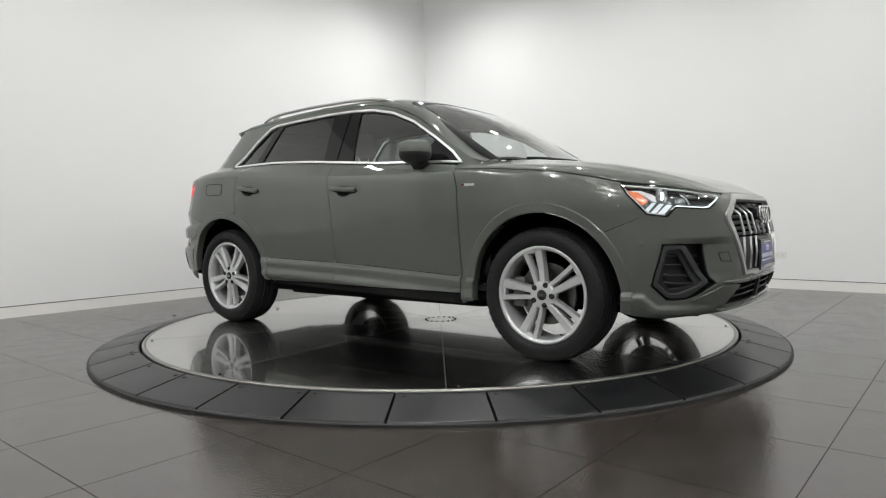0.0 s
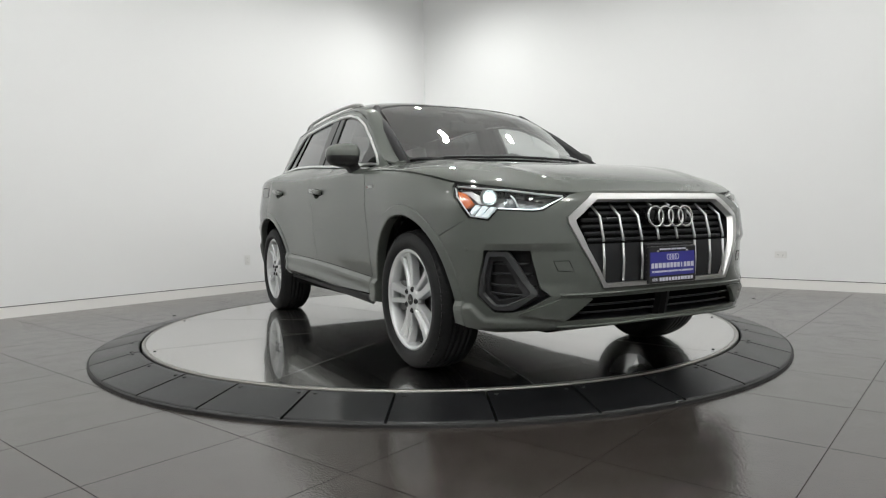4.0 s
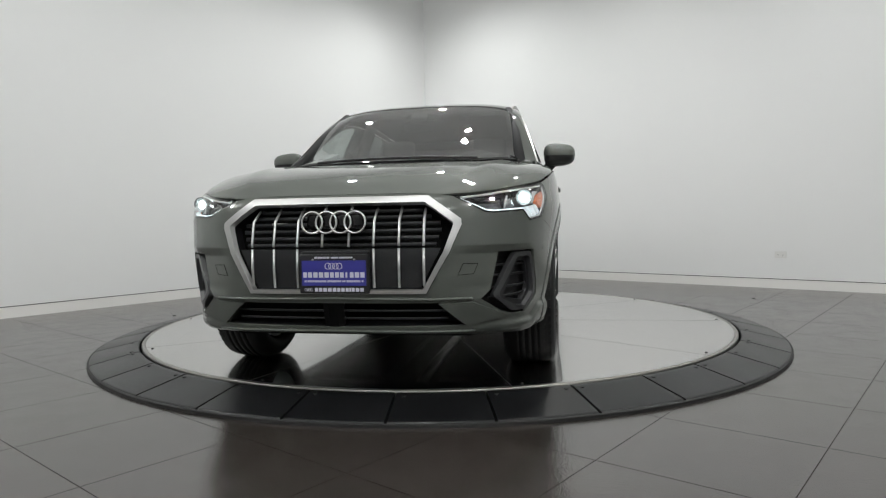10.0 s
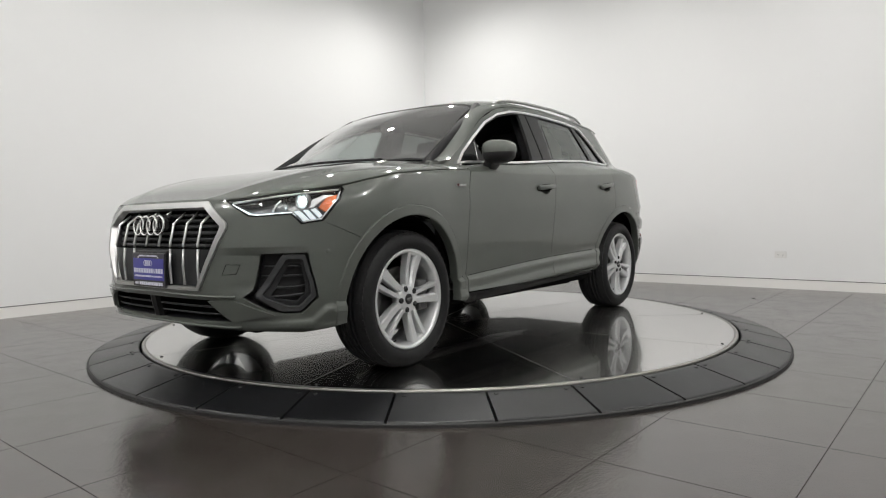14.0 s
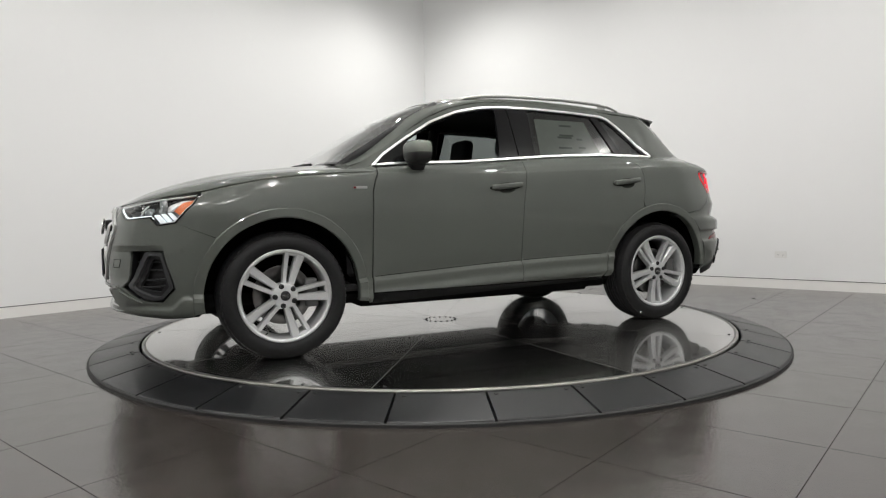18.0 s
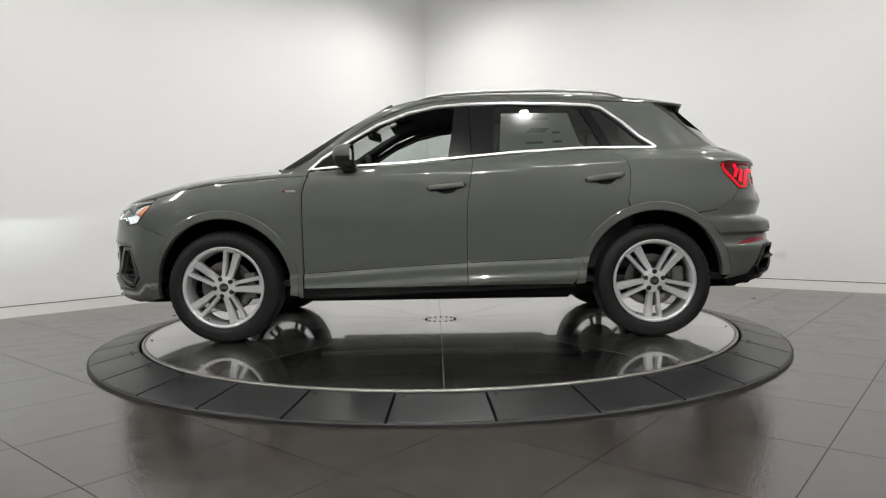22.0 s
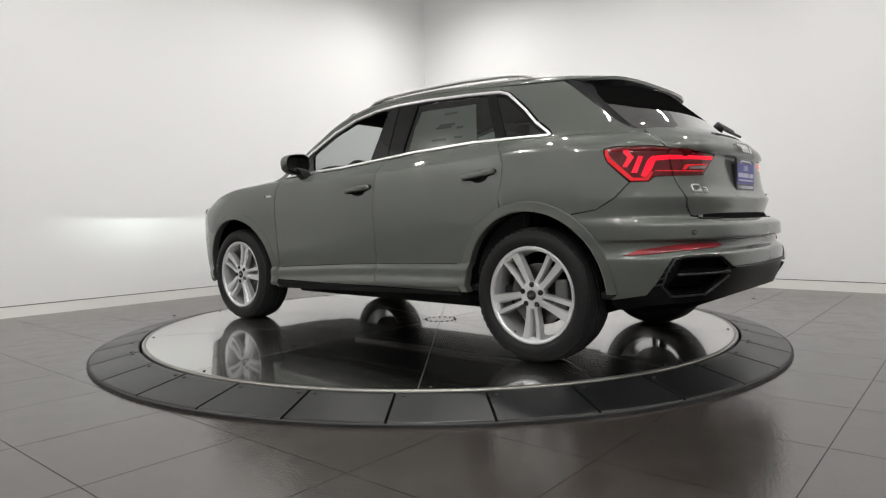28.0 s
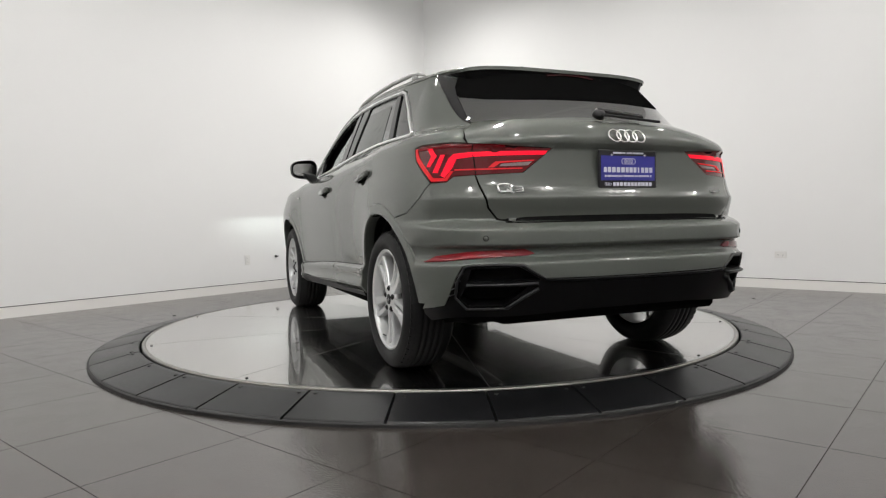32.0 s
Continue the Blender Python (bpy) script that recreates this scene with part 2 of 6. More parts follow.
def build_room():
    t = 0.2
    for name, u0, u1, w0, w1, face in (("wall_north", U0 - t, U1 + t, W1, W1 + t, (0, -1)), ("wall_east", U1, U1 + t, W0, W1, (-1, 0)),
                                       ("wall_south", U0 - t, U1 + t, W0 - t, W0, (0, 1)), ("wall_west", U0 - t, U0, W0, W1, (1, 0))):
        white = name in ("wall_north", "wall_east")
        tagged(wall_box(name, u0, u1, w0, w1, 0.034, CEIL + 0.1, WALL if white else BACKWALL), "smooth white painted studio wall with a shadow gap above its skirting" if white else "unseen studio wall behind the camera, grey to dim reflections on the car", "wall")
        dx, dy = abs(face[0]) * 0.012, abs(face[1]) * 0.012
        wall_box("shadow_gap", u0 + dx, u1 - dx if dx else u1, w0 + dy, w1 - dy if dy else w1, 0.026, 0.034, GAP)
        tagged(wall_box("baseboard", u0, u1, w0, w1, FLOOR - 0.05, 0.026, TRIM), "flush white skirting board below a dark shadow gap", "skirting")
    tagged(wall_box("ceiling", U0 - t, U1 + t, W0 - t, W1 + t, CEIL, CEIL + 0.15, CEILING), "plain pale ceiling with rows of small spotlights", "ceiling")
    # spotlights: a round lamp on a short stem
    first = tagged(new("ceiling_spotlight"), "small round ceiling lamp on a short stem, switched on", "ceiling lamp", "ceiling lamps")
    part("ceiling_rose", revolve([(0.0, -0.02), (0.05, -0.02), (0.05, 0.0), (0.0, 0.0)], 24, "Z"), TRIM, first)
    part("stem", revolve([(0.0, -0.14), (0.012, -0.14), (0.012, -0.02), (0.0, -0.02)], 12, "Z"), TRIM, first)
    for i, (u, v) in enumerate(SPOTS):
        m = Matrix.Translation(room(u, v, CEIL - 0.001))
        if i == 0:
            first.matrix_basis = m
        else:
            copy_thing(first, m)


def outlet(name, at, turn, wide, tall, label):
    """A wall plate with two sockets."""
    top = tagged(new(name), label, "socket")
    plate = box(-wide / 2, wide / 2, -0.006, 0.0, -tall / 2, tall / 2, 0.002)
    part("plate", plate, OUTLETW, top)
    flat = wide > tall
    for s in (-1, 1):
        cx, cz = (s * 0.024, 0) if flat else (0, s * 0.024)
        part("socket_face", box(cx - 0.016, cx + 0.016, -0.008, -0.005, cz - 0.014, cz + 0.014, 0.002), OUTLETW, top)
        for k in (-1, 1):
            dx, dz = (0, k * 0.006) if flat else (k * 0.006, 0)
            part("slot", box(cx + dx - 0.0012, cx + dx + 0.0012, -0.0086, -0.0078, cz + dz - 0.004, cz + dz + 0.004), GAP, top)
    top.matrix_basis = pose(at[0], at[1], at[2], 0, 0, turn)
    return top


def build_room_fittings():
    # the wall plates: on the first wall, upright; on the second wall, lying
    p = room(*uv((-2.296, 2.924)), 0.303)
    outlet("wall_outlet", wall_at(p, "north"), 50, 0.072, 0.115, "upright white wall socket plate above the skirting")
    p = room(*uv((3.644, 2.101)), 0.297)
    outlet("wall_outlet", wall_at(p, "east"), -40, 0.118, 0.072, "white double socket plate lying across on the wall")
    # a small black plug on a round box
    top = tagged(new("wall_plug"), "small black plug in a round white wall box", "plug")
    part("box", revolve([(0.0, -0.012), (0.018, -0.012), (0.022, 0.0), (0.0, 0.0)], 20), OUTLETW, top)
    part("plug", revolve([(0.0, -0.036), (0.012, -0.036), (0.015, -0.03), (0.015, -0.012), (0.0, -0.012)], 16), BLACK, top)
    part("pin", box(0.01, 0.034, -0.03, -0.022, -0.004, 0.004, 0.002), BLACK, top)
    q = wall_at(room(*uv((-2.04, 3.229)), 0.328), "north")
    top.matrix_basis = pose(q[0], q[1], q[2], 0, 0, 50)
    # floor caps
    cap = None
    for x, y in ((3.05, 1.42), (-2.4, 0.98)):
        m = Matrix.Translation((x, y, FLOOR))
        if cap is None:
            cap = tagged(part("floor_cap", revolve([(0.0, 0.004), (0.012, 0.004), (0.016, 0.0), (0.0, 0.0)], 16, "Z"), BLACK), "small dark cap sunk in the tiled floor", "floor cap", "floor caps")
            cap.matrix_basis = m
        else:
            copy_thing(cap, m)


def uv(p):
    return p[0] * UX + p[1] * UY, p[0] * UY - p[1] * UX


def wall_at(p, side):
    u, v = uv(p)
    return room(u, V0, p[2]) if side == "north" else room(U1, v, p[2])


def build_floor():
    floor = tagged(part("floor", box(U0 - 0.1, U1 + 0.1, W0 - 0.1, W1 + 0.1, FLOOR - 0.06, FLOOR - 0.0025, 0, None, ROOM), GROUT),
                   "grey-brown polished porcelain tile floor with thin dark joints", "floor", kind="structure")
    s, sw = 0.589, 0.595
    half, halfw = s / 2 - 0.0016, sw / 2 - 0.0016
    bm = box(-half, half, -halfw, halfw, -0.01, 0)
    me = bpy.data.meshes.new("tile")
    bm.to_mesh(me)
    bm.free()
    me.materials.append(TILE)
    iu = range(math.floor((U0 + 1.158) / s), math.ceil((U1 + 1.158) / s))
    iw = range(math.floor((W0 + 2.140) / sw), math.ceil((W1 + 2.140) / sw))
    for i in iu:
        for j in iw:
            ob = new("tile", me)
            ob.parent = floor
            p = ROOM @ Vector((-1.158 + (i + 0.5) * s, -2.140 + (j + 0.5) * sw, FLOOR))
            ob.matrix_basis = Matrix.Translation(p) @ pose(0, 0, 0, 0, 0, 50)


def build_turntable():
    ramp = tagged(new("turntable_ramp"), "sloping black rubber ramp ring of bolted segments round the turntable", "ramp")
    n, d = 33, 360 / 33
    gap = 0.16
    prof = [(2.062, -0.07), (2.062, -0.006), (2.07, -0.002), (2.09, -0.004), (2.322, -0.0505), (2.328, -0.053), (2.332, -0.057), (2.332, FLOOR)]
    me = bpy.data.meshes.new("ramp_segment")
    bm = revolve(prof + [prof[0]], 6, "Z", None, gap, d - gap)
    ends = [[], []]
    for v in bm.verts:
        a = math.degrees(math.atan2(v.co.y, v.co.x))
        if a < gap + 0.01:
            ends[0].append(v)
        elif a > d - gap - 0.01:
            ends[1].append(v)
    for e in ends:
        bmesh.ops.contextual_create(bm, geom=e)
    bmesh.ops.recalc_face_normals(bm, faces=bm.faces)
    bm.to_mesh(me)
    bm.free()
    me.materials.append(RUBBER)
    bolt = bpy.data.meshes.new("bolt")
    bm = revolve([(0.0, 0.003), (0.009, 0.003), (0.012, -0.004), (0.0, -0.004)], 10, "Z")
    bm.to_mesh(bolt)
    bm.free()
    bolt.materials.append(RUBBER_EDGE)
    for i in range(n):
        a = -95.6 + i * d
        ob = new("ramp_segment", me)
        ob.parent = ramp
        ob.matrix_basis = pose(0, 0, 0, 0, 0, a)
        for k in (1.1, d - 1.1) if i % 2 else (1.1,):
            b = new("bolt", bolt)
            b.parent = ob
            r = 2.105
            b.matrix_basis = pose(r * math.cos(radians(k)), r * math.sin(radians(k)), -0.0075, 0, 0, 0)
    part("edge_strip", revolve([(2.333, FLOOR), (2.346, FLOOR), (2.344, FLOOR + 0.013), (2.338, FLOOR + 0.016), (2.333, FLOOR + 0.016), (2.333, FLOOR)], 96, "Z"), RUBBER_EDGE, ramp)
    disc = tagged(new("turntable_disc"), "round brushed steel turntable disc of ten wedge plates", "turntable")
    wedge = bpy.data.meshes.new("wedge_plate")
    g = 0.09
    bm = revolve([(0.13, 0.0), (2.022, 0.0), (2.022, -0.02), (0.13, -0.02), (0.13, 0.0)], 12, "Z", None, g, 36 - g)
    bmesh.ops.recalc_face_normals(bm, faces=bm.faces)
    bm.to_mesh(wedge)
    bm.free()
    wedge.materials.append(STEEL)
    for i in range(10):
        ob = new("wedge_plate", wedge)
        ob.parent = disc
        ob.matrix_basis = pose(0, 0, 0, 0, 0, 19.6 + 36 * i)
    # thin strips added in the gaps imitate the glint on the plate edges
    seam = bpy.data.meshes.new("plate_seam")
    bm = box(0.131, 2.02, -0.0013, 0.0013, -0.008, 0.0004)
    bm.to_mesh(seam)
    bm.free()
    seam.materials.append(SEAM)
    for i in range(10):
        ob = new("plate_seam", seam)
        ob.parent = disc
        ob.matrix_basis = pose(0, 0, 0, 0, 0, 19.6 + 36 * i)
    part("rim_ring", revolve([(2.024, -0.04), (2.024, 0.0012), (2.042, 0.0012), (2.046, -0.004), (2.046, -0.04), (2.024, -0.04)], 128, "Z"), STEEL_EDGE, disc, "bright worn steel edge ring", True)
    part("base_plate", revolve([(0.0, -0.0215), (2.024, -0.0215), (2.024, -0.05), (0.0, -0.05)], 96, "Z"), CORE, disc)
    part("skirt", revolve([(2.03, -0.05), (2.03, FLOOR), (1.98, FLOOR), (1.98, -0.05)], 96, "Z"), CORE, disc)
    part("hub_plate", revolve([(0.0, 0.0), (0.128, 0.0), (0.128, -0.02), (0.0, -0.02)], 48, "Z"), STEEL, disc)
    hb = bpy.data.meshes.new("hub_bolt")
    bm = revolve([(0.0, 0.004), (0.007, 0.004), (0.0085, 0.0), (0.0, 0.0)], 10, "Z")
    bm.to_mesh(hb)
    bm.free()
    hb.materials.append(RUBBER_EDGE)
    for i in range(16):
        ob = new("hub_bolt", hb)
        ob.parent = disc
        a = radians(i * 22.5)
        ob.location = (0.112 * math.cos(a), 0.112 * math.sin(a), 0.0)
    for i in range(10):
        ob = new("rim_bolt", hb)
        ob.parent = disc
        a = radians(21.2 + i * 36)
        ob.location = (1.99 * math.cos(a), 1.99 * math.sin(a), 0.0)
    return disc


build_room()
build_room_fittings()
build_floor()
DISC = build_turntable()


# ---- the car: shape ----
def spl(pts):
    """A smooth curve through points that never overshoots."""
    xs = [p[0] for p in pts]
    ys = [p[1] for p in pts]
    if xs[0] > xs[-1]:
        xs, ys = xs[::-1], ys[::-1]
    n = len(xs)
    h = [xs[i + 1] - xs[i] for i in range(n - 1)]
    d = [(ys[i + 1] - ys[i]) / h[i] for i in range(n - 1)]
    m = [d[0]] + [0 if d[i - 1] * d[i] <= 0 else 3 * (h[i - 1] + h[i]) / ((2 * h[i] + h[i - 1]) / d[i - 1] + (h[i] + 2 * h[i - 1]) / d[i]) for i in range(1, n - 1)] + [d[-1]]

    def f(x):
        if x <= xs[0]:
            return ys[0] + m[0] * (x - xs[0])
        if x >= xs[-1]:
            return ys[-1] + m[-1] * (x - xs[-1])
        lo, hi = 0, n - 1
        while hi - lo > 1:
            k = (lo + hi) // 2
            lo, hi = (k, hi) if xs[k] <= x else (lo, k)
        t = (x - xs[lo]) / h[lo]
        return (2 * t**3 - 3 * t**2 + 1) * ys[lo] + (t**3 - 2 * t**2 + t) * h[lo] * m[lo] + (3 * t**2 - 2 * t**3) * ys[lo + 1] + (t**3 - t**2) * h[lo] * m[lo + 1]

    return f


XA, XB = 1.2, -1.3
SILL = spl([(-1.3, 0.500), (-0.88, 0.488), (-0.185, 0.468), (0.815, 0.416), (1.2, 0.395)])
SHOULDER = spl([(-1.3, 1.115), (-0.88, 1.085), (-0.38, 1.062), (0.144, 1.045), (0.8, 1.035), (1.2, 1.005)])
BELT = spl([(-1.5, 1.178), (-1.36, 1.175), (-0.89, 1.170), (-0.476, 1.149), (-0.122, 1.121), (0.168, 1.098), (0.463, 1.085), (0.80, 1.069), (1.2, 1.05)])
GLASSY = spl([(-1.4, 0.762), (-1.0, 0.792), (-0.4, 0.803), (0.2, 0.800), (0.8, 0.780), (1.2, 0.760)])
NOSE = spl([(0.20, 2.05), (0.25, 2.13), (0.285, 2.195), (0.32, 2.205), (0.42, 2.225), (0.50, 2.23), (0.60, 2.228), (0.72, 2.205), (0.80, 2.185), (0.845, 2.165), (0.88, 2.125), (0.93, 2.02), (1.0, 1.90), (1.1, 1.80)])
TAIL = spl([(0.20, -2.10), (0.33, -2.195), (0.42, -2.235), (0.50, -2.252), (0.560, -2.250), (0.566, -2.248), (0.596, -2.216), (0.602, -2.214), (0.626, -2.212), (0.631, -2.216), (0.638, -2.242), (0.70, -2.236), (0.706, -2.232), (0.735, -2.172), (0.742, -2.144), (0.828, -2.167), (0.836, -2.168), (0.843, -2.164), (0.865, -2.150),
            (0.90, -2.135), (0.95, -2.125), (1.035, -2.113), (1.052, -2.112), (1.066, -2.132), (1.09, -2.132), (1.14, -2.104), (1.17, -2.072), (1.20, -2.002), (1.30, -1.876), (1.40, -1.757), (1.50, -1.635), (1.56, -1.56)])
CHROMETOP = spl([(1.25, 0.93), (1.05, 1.0), (0.844, 1.079), (0.725, 1.154), (0.568, 1.26), (0.374, 1.375), (0.184, 1.451), (0.0, 1.491), (-0.19, 1.505), (-0.44, 1.507), (-0.76, 1.497), (-1.04, 1.480), (-1.4, 1.462), (-1.75, 1.435)])
ROOFC = spl([(1.30, 1.035), (1.12, 1.095), (0.93, 1.215), (0.67, 1.375), (0.46, 1.478), (0.256, 1.548), (0.10, 1.578), (-0.10, 1.594), (-0.35, 1.602), (-0.73, 1.598), (-1.1, 1.580), (-1.3, 1.558), (-1.5, 1.530), (-1.62, 1.508), (-1.75, 1.472)])
HOODC = spl([(1.0, 1.088), (1.15, 1.078), (1.4, 1.056), (1.65, 1.022), (1.85, 0.976), (2.0, 0.926), (2.09, 0.884), (2.16, 0.852)])
HOODE = spl([(0.8, 1.036), (1.0, 1.026), (1.2, 1.010), (1.4, 0.990), (1.6, 0.954), (1.75, 0.920), (1.9, 0.897), (2.0, 0.880), (2.05, 0.870), (2.16, 0.850)])
_sections = {}


def section(k):
    if k not in _sections:
        x = k * 0.04
        zs, sh, be = SILL(x), SHOULDER(x), BELT(x)
        g = glass_y(x, be)
        f = min(1.0, max(0.0, (1.12 - abs(x)) / 0.25))
        low = [(zs - 0.150, 0.850), (zs - 0.116, 0.880), (zs - 0.108, 0.8845), (zs - 0.102, 0.885), (zs - 0.096, 0.8842), (zs - 0.072, 0.877), (zs - 0.066, 0.8755), (zs - 0.060, 0.875), (zs - 0.020, 0.878), (zs - 0.014, 0.8775), (zs - 0.009, 0.875), (zs + 0.004, 0.858), (zs + 0.010, 0.855), (zs + 0.016, 0.8555), (zs + 0.09, 0.866)]
        low = [(z, (0.846 + 0.07 * (z - 0.25)) * (1 - f) + y * f) for z, y in low]
        _sections[k] = spl([(0.15, 0.74), (0.21, 0.795), (0.250, 0.836)] + low + [(0.72, 0.884), (sh - 0.20, 0.893), (sh - 0.10, 0.891), (sh - 0.016, 0.882), (sh - 0.008, 0.879), (sh + 0.012, 0.858), (sh + 0.018, 0.854), (be, g + 0.010)])
    return _sections[k]


def glass_y(x, z):
    return GLASSY(x) - 0.36 * (z - 1.08) - 0.12 * (z - 1.08) ** 2


def width(x, z):
    x = min(max(x, XB), XA)
    if z > BELT(x):
        return glass_y(x, z) + 0.010
    k = math.floor(x / 0.04)
    t = x / 0.04 - k
    swell = math.exp(-((abs(x) - 1.30) / 0.34) ** 2) * math.exp(-((z - 0.62) / 0.36) ** 4)
    return section(k)(z) * (1 - t) + section(k + 1)(z) * t + swell * 0.032


class Cap:
    """The nose or the tail: a rounded plan curve, followed by its length u from the middle. Its roundness may change with height."""

    def __init__(self, end, x0, power, upper, z0, z1, length, lip, dent=None, drop=0.0):
        self.end, self.x0, self.z0, self.z1, self.lip, self.dent, self.drop = end, x0, z0, z1, lip, dent, drop
        a = np.linspace(0, math.pi / 2, 4001)
        self.u = np.linspace(0, 1, 2001)
        self.tables, size = [], 0
        for n in (power, upper):
            cx, cy = np.cos(a) ** (2 / n), np.sin(a) ** (2 / n)
            u = np.concatenate([[0], np.cumsum(np.hypot(np.diff(cx) * length, np.diff(cy) * 0.88))])
            size = max(size, u[-1])
            self.tables.append((np.interp(self.u, u / u[-1], cx), np.interp(self.u, u / u[-1], cy)))
        self.u = self.u * size
        self.mixed = {}

    def curve(self, z):
        w = min(1.0, max(0.0, (z - self.z0) / (self.z1 - self.z0)))
        k = round(w * w * (3 - 2 * w) * 200)
        if k not in self.mixed:
            (a, b), (c, d) = self.tables
            self.mixed[k] = (a + (c - a) * k / 200, b + (d - b) * k / 200)
        return self.mixed[k]

    def at(self, u, z):
        cx, cy = self.curve(z)
        s = -1 if u < 0 else 1
        c, q = np.interp(abs(u), self.u, cx), np.interp(abs(u), self.u, cy)
        w = min(1.0, max(0.0, (c - 0.1) / 0.25))
        back = self.dent(abs(u), z) if self.dent else 0.0
        drop = min(1.0, max(0.0, (0.975 - abs(u)) / 0.07)) * self.drop
        return Vector((self.x0 + (self.end(z) - self.x0) * c - back, s * (width(self.x0, z) * q + self.lip(z + drop) * w * w * (3 - 2 * w) * q * q), z))

    def by_y(self, y, z):
        return math.copysign(float(np.interp(abs(y) / width(self.x0, z), self.curve(z)[1], self.u)), y)

    def by_x(self, x, z):
        c = (x - self.x0) / (self.end(z) - self.x0)
        return float(np.interp(-c, -self.curve(z)[0], self.u))

    def share(self, x, z):
        cx, cy = self.curve(z)
        return float(np.interp(-(x - self.x0) / (self.end(z) - self.x0), -cx, cy))


# how far the bumper corners stand proud, by height
LIP_F = spl([(0.0, 0.0), (0.25, 0.006), (0.30, 0.012), (0.346, 0.0145), (0.352, 0.014), (0.357, 0.012), (0.376, -0.004), (0.382, -0.006), (0.45, -0.002), (0.52, 0.0), (2.0, 0.0)])
LIP_R = spl([(0.0, 0.0), (0.30, 0.0), (0.40, 0.006), (0.546, 0.014), (0.553, 0.012), (0.574, -0.004), (0.580, -0.005), (0.625, -0.004), (0.638, 0.003), (0.70, 0.003), (0.78, 0.0), (2.0, 0.0)])


def nose_dent(u, z):
    """The hollow between the grille and the vent."""
    a = min(1.0, max(0.0, (u - 0.46) / 0.16)) * min(1.0, max(0.0, (0.90 - u) / 0.08))
    b = min(1.0, max(0.0, (0.645 - z) / 0.034)) * min(1.0, max(0.0, (z - 0.425) / 0.05))
    return 0.020 * a * b


FRONT, REAR = Cap(NOSE, XA, 3.5, 3.2, 0.8, 0.95, 1.02, LIP_F, nose_dent, 0.055), Cap(TAIL, XB, 3.5, 2.6, 1.06, 1.20, 0.90, LIP_R)


def side_y(x, z):
    w = width(x, z)
    return w * FRONT.share(x, z) if x > XA else w * REAR.share(x, z) if x < XB else w


def arch_y(x, z):
    """The side with the bumper's lip on it."""
    return abs(FRONT.at(FRONT.by_x(x, z), z).y) if x > XA + 0.02 else side_y(x, z)


def side_at(s):
    return lambda x, z: Vector((x, s * side_y(x, z), z))


def roof_at(x, q):
    e = CHROMETOP(x) + 0.022
    w = min(1.0, max(0.0, (x - 0.30) / 0.68))
    w = w * w * (3 - 2 * w)
    return Vector((x, q * side_y(x, e), e + (ROOFC(x) - e) * max(0.0, 1 - abs(q) ** (3.2 - 1.2 * w)) ** (0.5 + 0.5 * w)))


SPOILER_W = spl([(-1.78, 0.515), (-1.68, 0.540), (-1.60, 0.562), (-1.50, 0.585), (-1.40, side_y(-1.40, CHROMETOP(-1.40) + 0.022))])


def spoiler_at(x, y):
    e = CHROMETOP(x) + 0.022
    return Vector((x, y, e + (ROOFC(x) - e) * max(0.0, 1 - abs(y / SPOILER_W(x)) ** 3.2) ** 0.5))


def hood_at(s, q):
    back = 1.13 - 0.30 * abs(q) ** 3
    x = back + (2.131 - back) * s
    e = HOODE(x)
    return Vector((x, q * (side_y(x, e) - 0.004), e + (HOODC(x) - e) * (max(0.0, 1 - abs(q) ** 4) ** 0.6 + 0.16 * max(0.0, 1 - abs(abs(q) - 0.70) / 0.10) * (1 - s * 0.6))))


# ---- trimmed panels on those shapes ----
def area2(p):
    return sum(p[i - 1][0] * p[i][1] - p[i][0] * p[i - 1][1] for i in range(len(p)))


def shrink(poly, d):
    """The outline moved inwards by d."""
    p = [Vector(q) for q in poly]
    if area2(p) < 0:
        p.reverse()
    out = []
    for i in range(len(p)):
        a, b = (p[i] - p[i - 1]).normalized(), (p[(i + 1) % len(p)] - p[i]).normalized()
        na, nb = Vector((-a.y, a.x)), Vector((-b.y, b.x))
        k = na + nb
        out.append(p[i] + k * (d / max(0.35, 1 + na.dot(nb))))
    return out


def rounded(poly, r, n=4):
    """The outline with its corners rounded by about r."""
    p = [Vector(q) for q in poly]
    out = []
    for i in range(len(p)):
        a, b = p[i - 1] - p[i], p[(i + 1) % len(p)] - p[i]
        k = min(r, a.length * 0.45, b.length * 0.45)
        s, e = p[i] + a.normalized() * k, p[i] + b.normalized() * k
        for j in range(n + 1):
            t = j / n
            out.append(s * (1 - t) ** 2 + p[i] * 2 * t * (1 - t) + e * t**2)
    return out


def resample(poly, step):
    out = []
    for i in range(len(poly)):
        a, b = Vector(poly[i]), Vector(poly[(i + 1) % len(poly)])
        n = max(1, math.ceil((b - a).length / step))
        out += [a.lerp(b, k / n) for k in range(n)]
    keep = [p for i, p in enumerate(out) if (p - out[i - 1]).length > 1e-5]
    return keep


def inside(P, poly):
    x, y = P[:, 0], P[:, 1]
    hit = np.zeros(len(P), bool)
    q = np.array([(p[0], p[1]) for p in poly])
    for i in range(len(q)):
        (x0, y0), (x1, y1) = q[i - 1], q[i]
        if y0 == y1:
            continue
        c = ((y0 > y) != (y1 > y)) & (x < (x1 - x0) * (y - y0) / (y1 - y0) + x0)
        hit ^= c
    return hit


def edge_distance(P, poly):
    best = np.full(len(P), 9.0)
    q = np.array([(p[0], p[1]) for p in poly])
    for i in range(len(q)):
        a, d = q[i - 1], q[i] - q[i - 1]
        t = np.clip(((P - a) @ d) / max(d @ d, 1e-12), 0, 1)
        best = np.minimum(best, np.linalg.norm(P - (a + t[:, None] * d), axis=1))
    return best


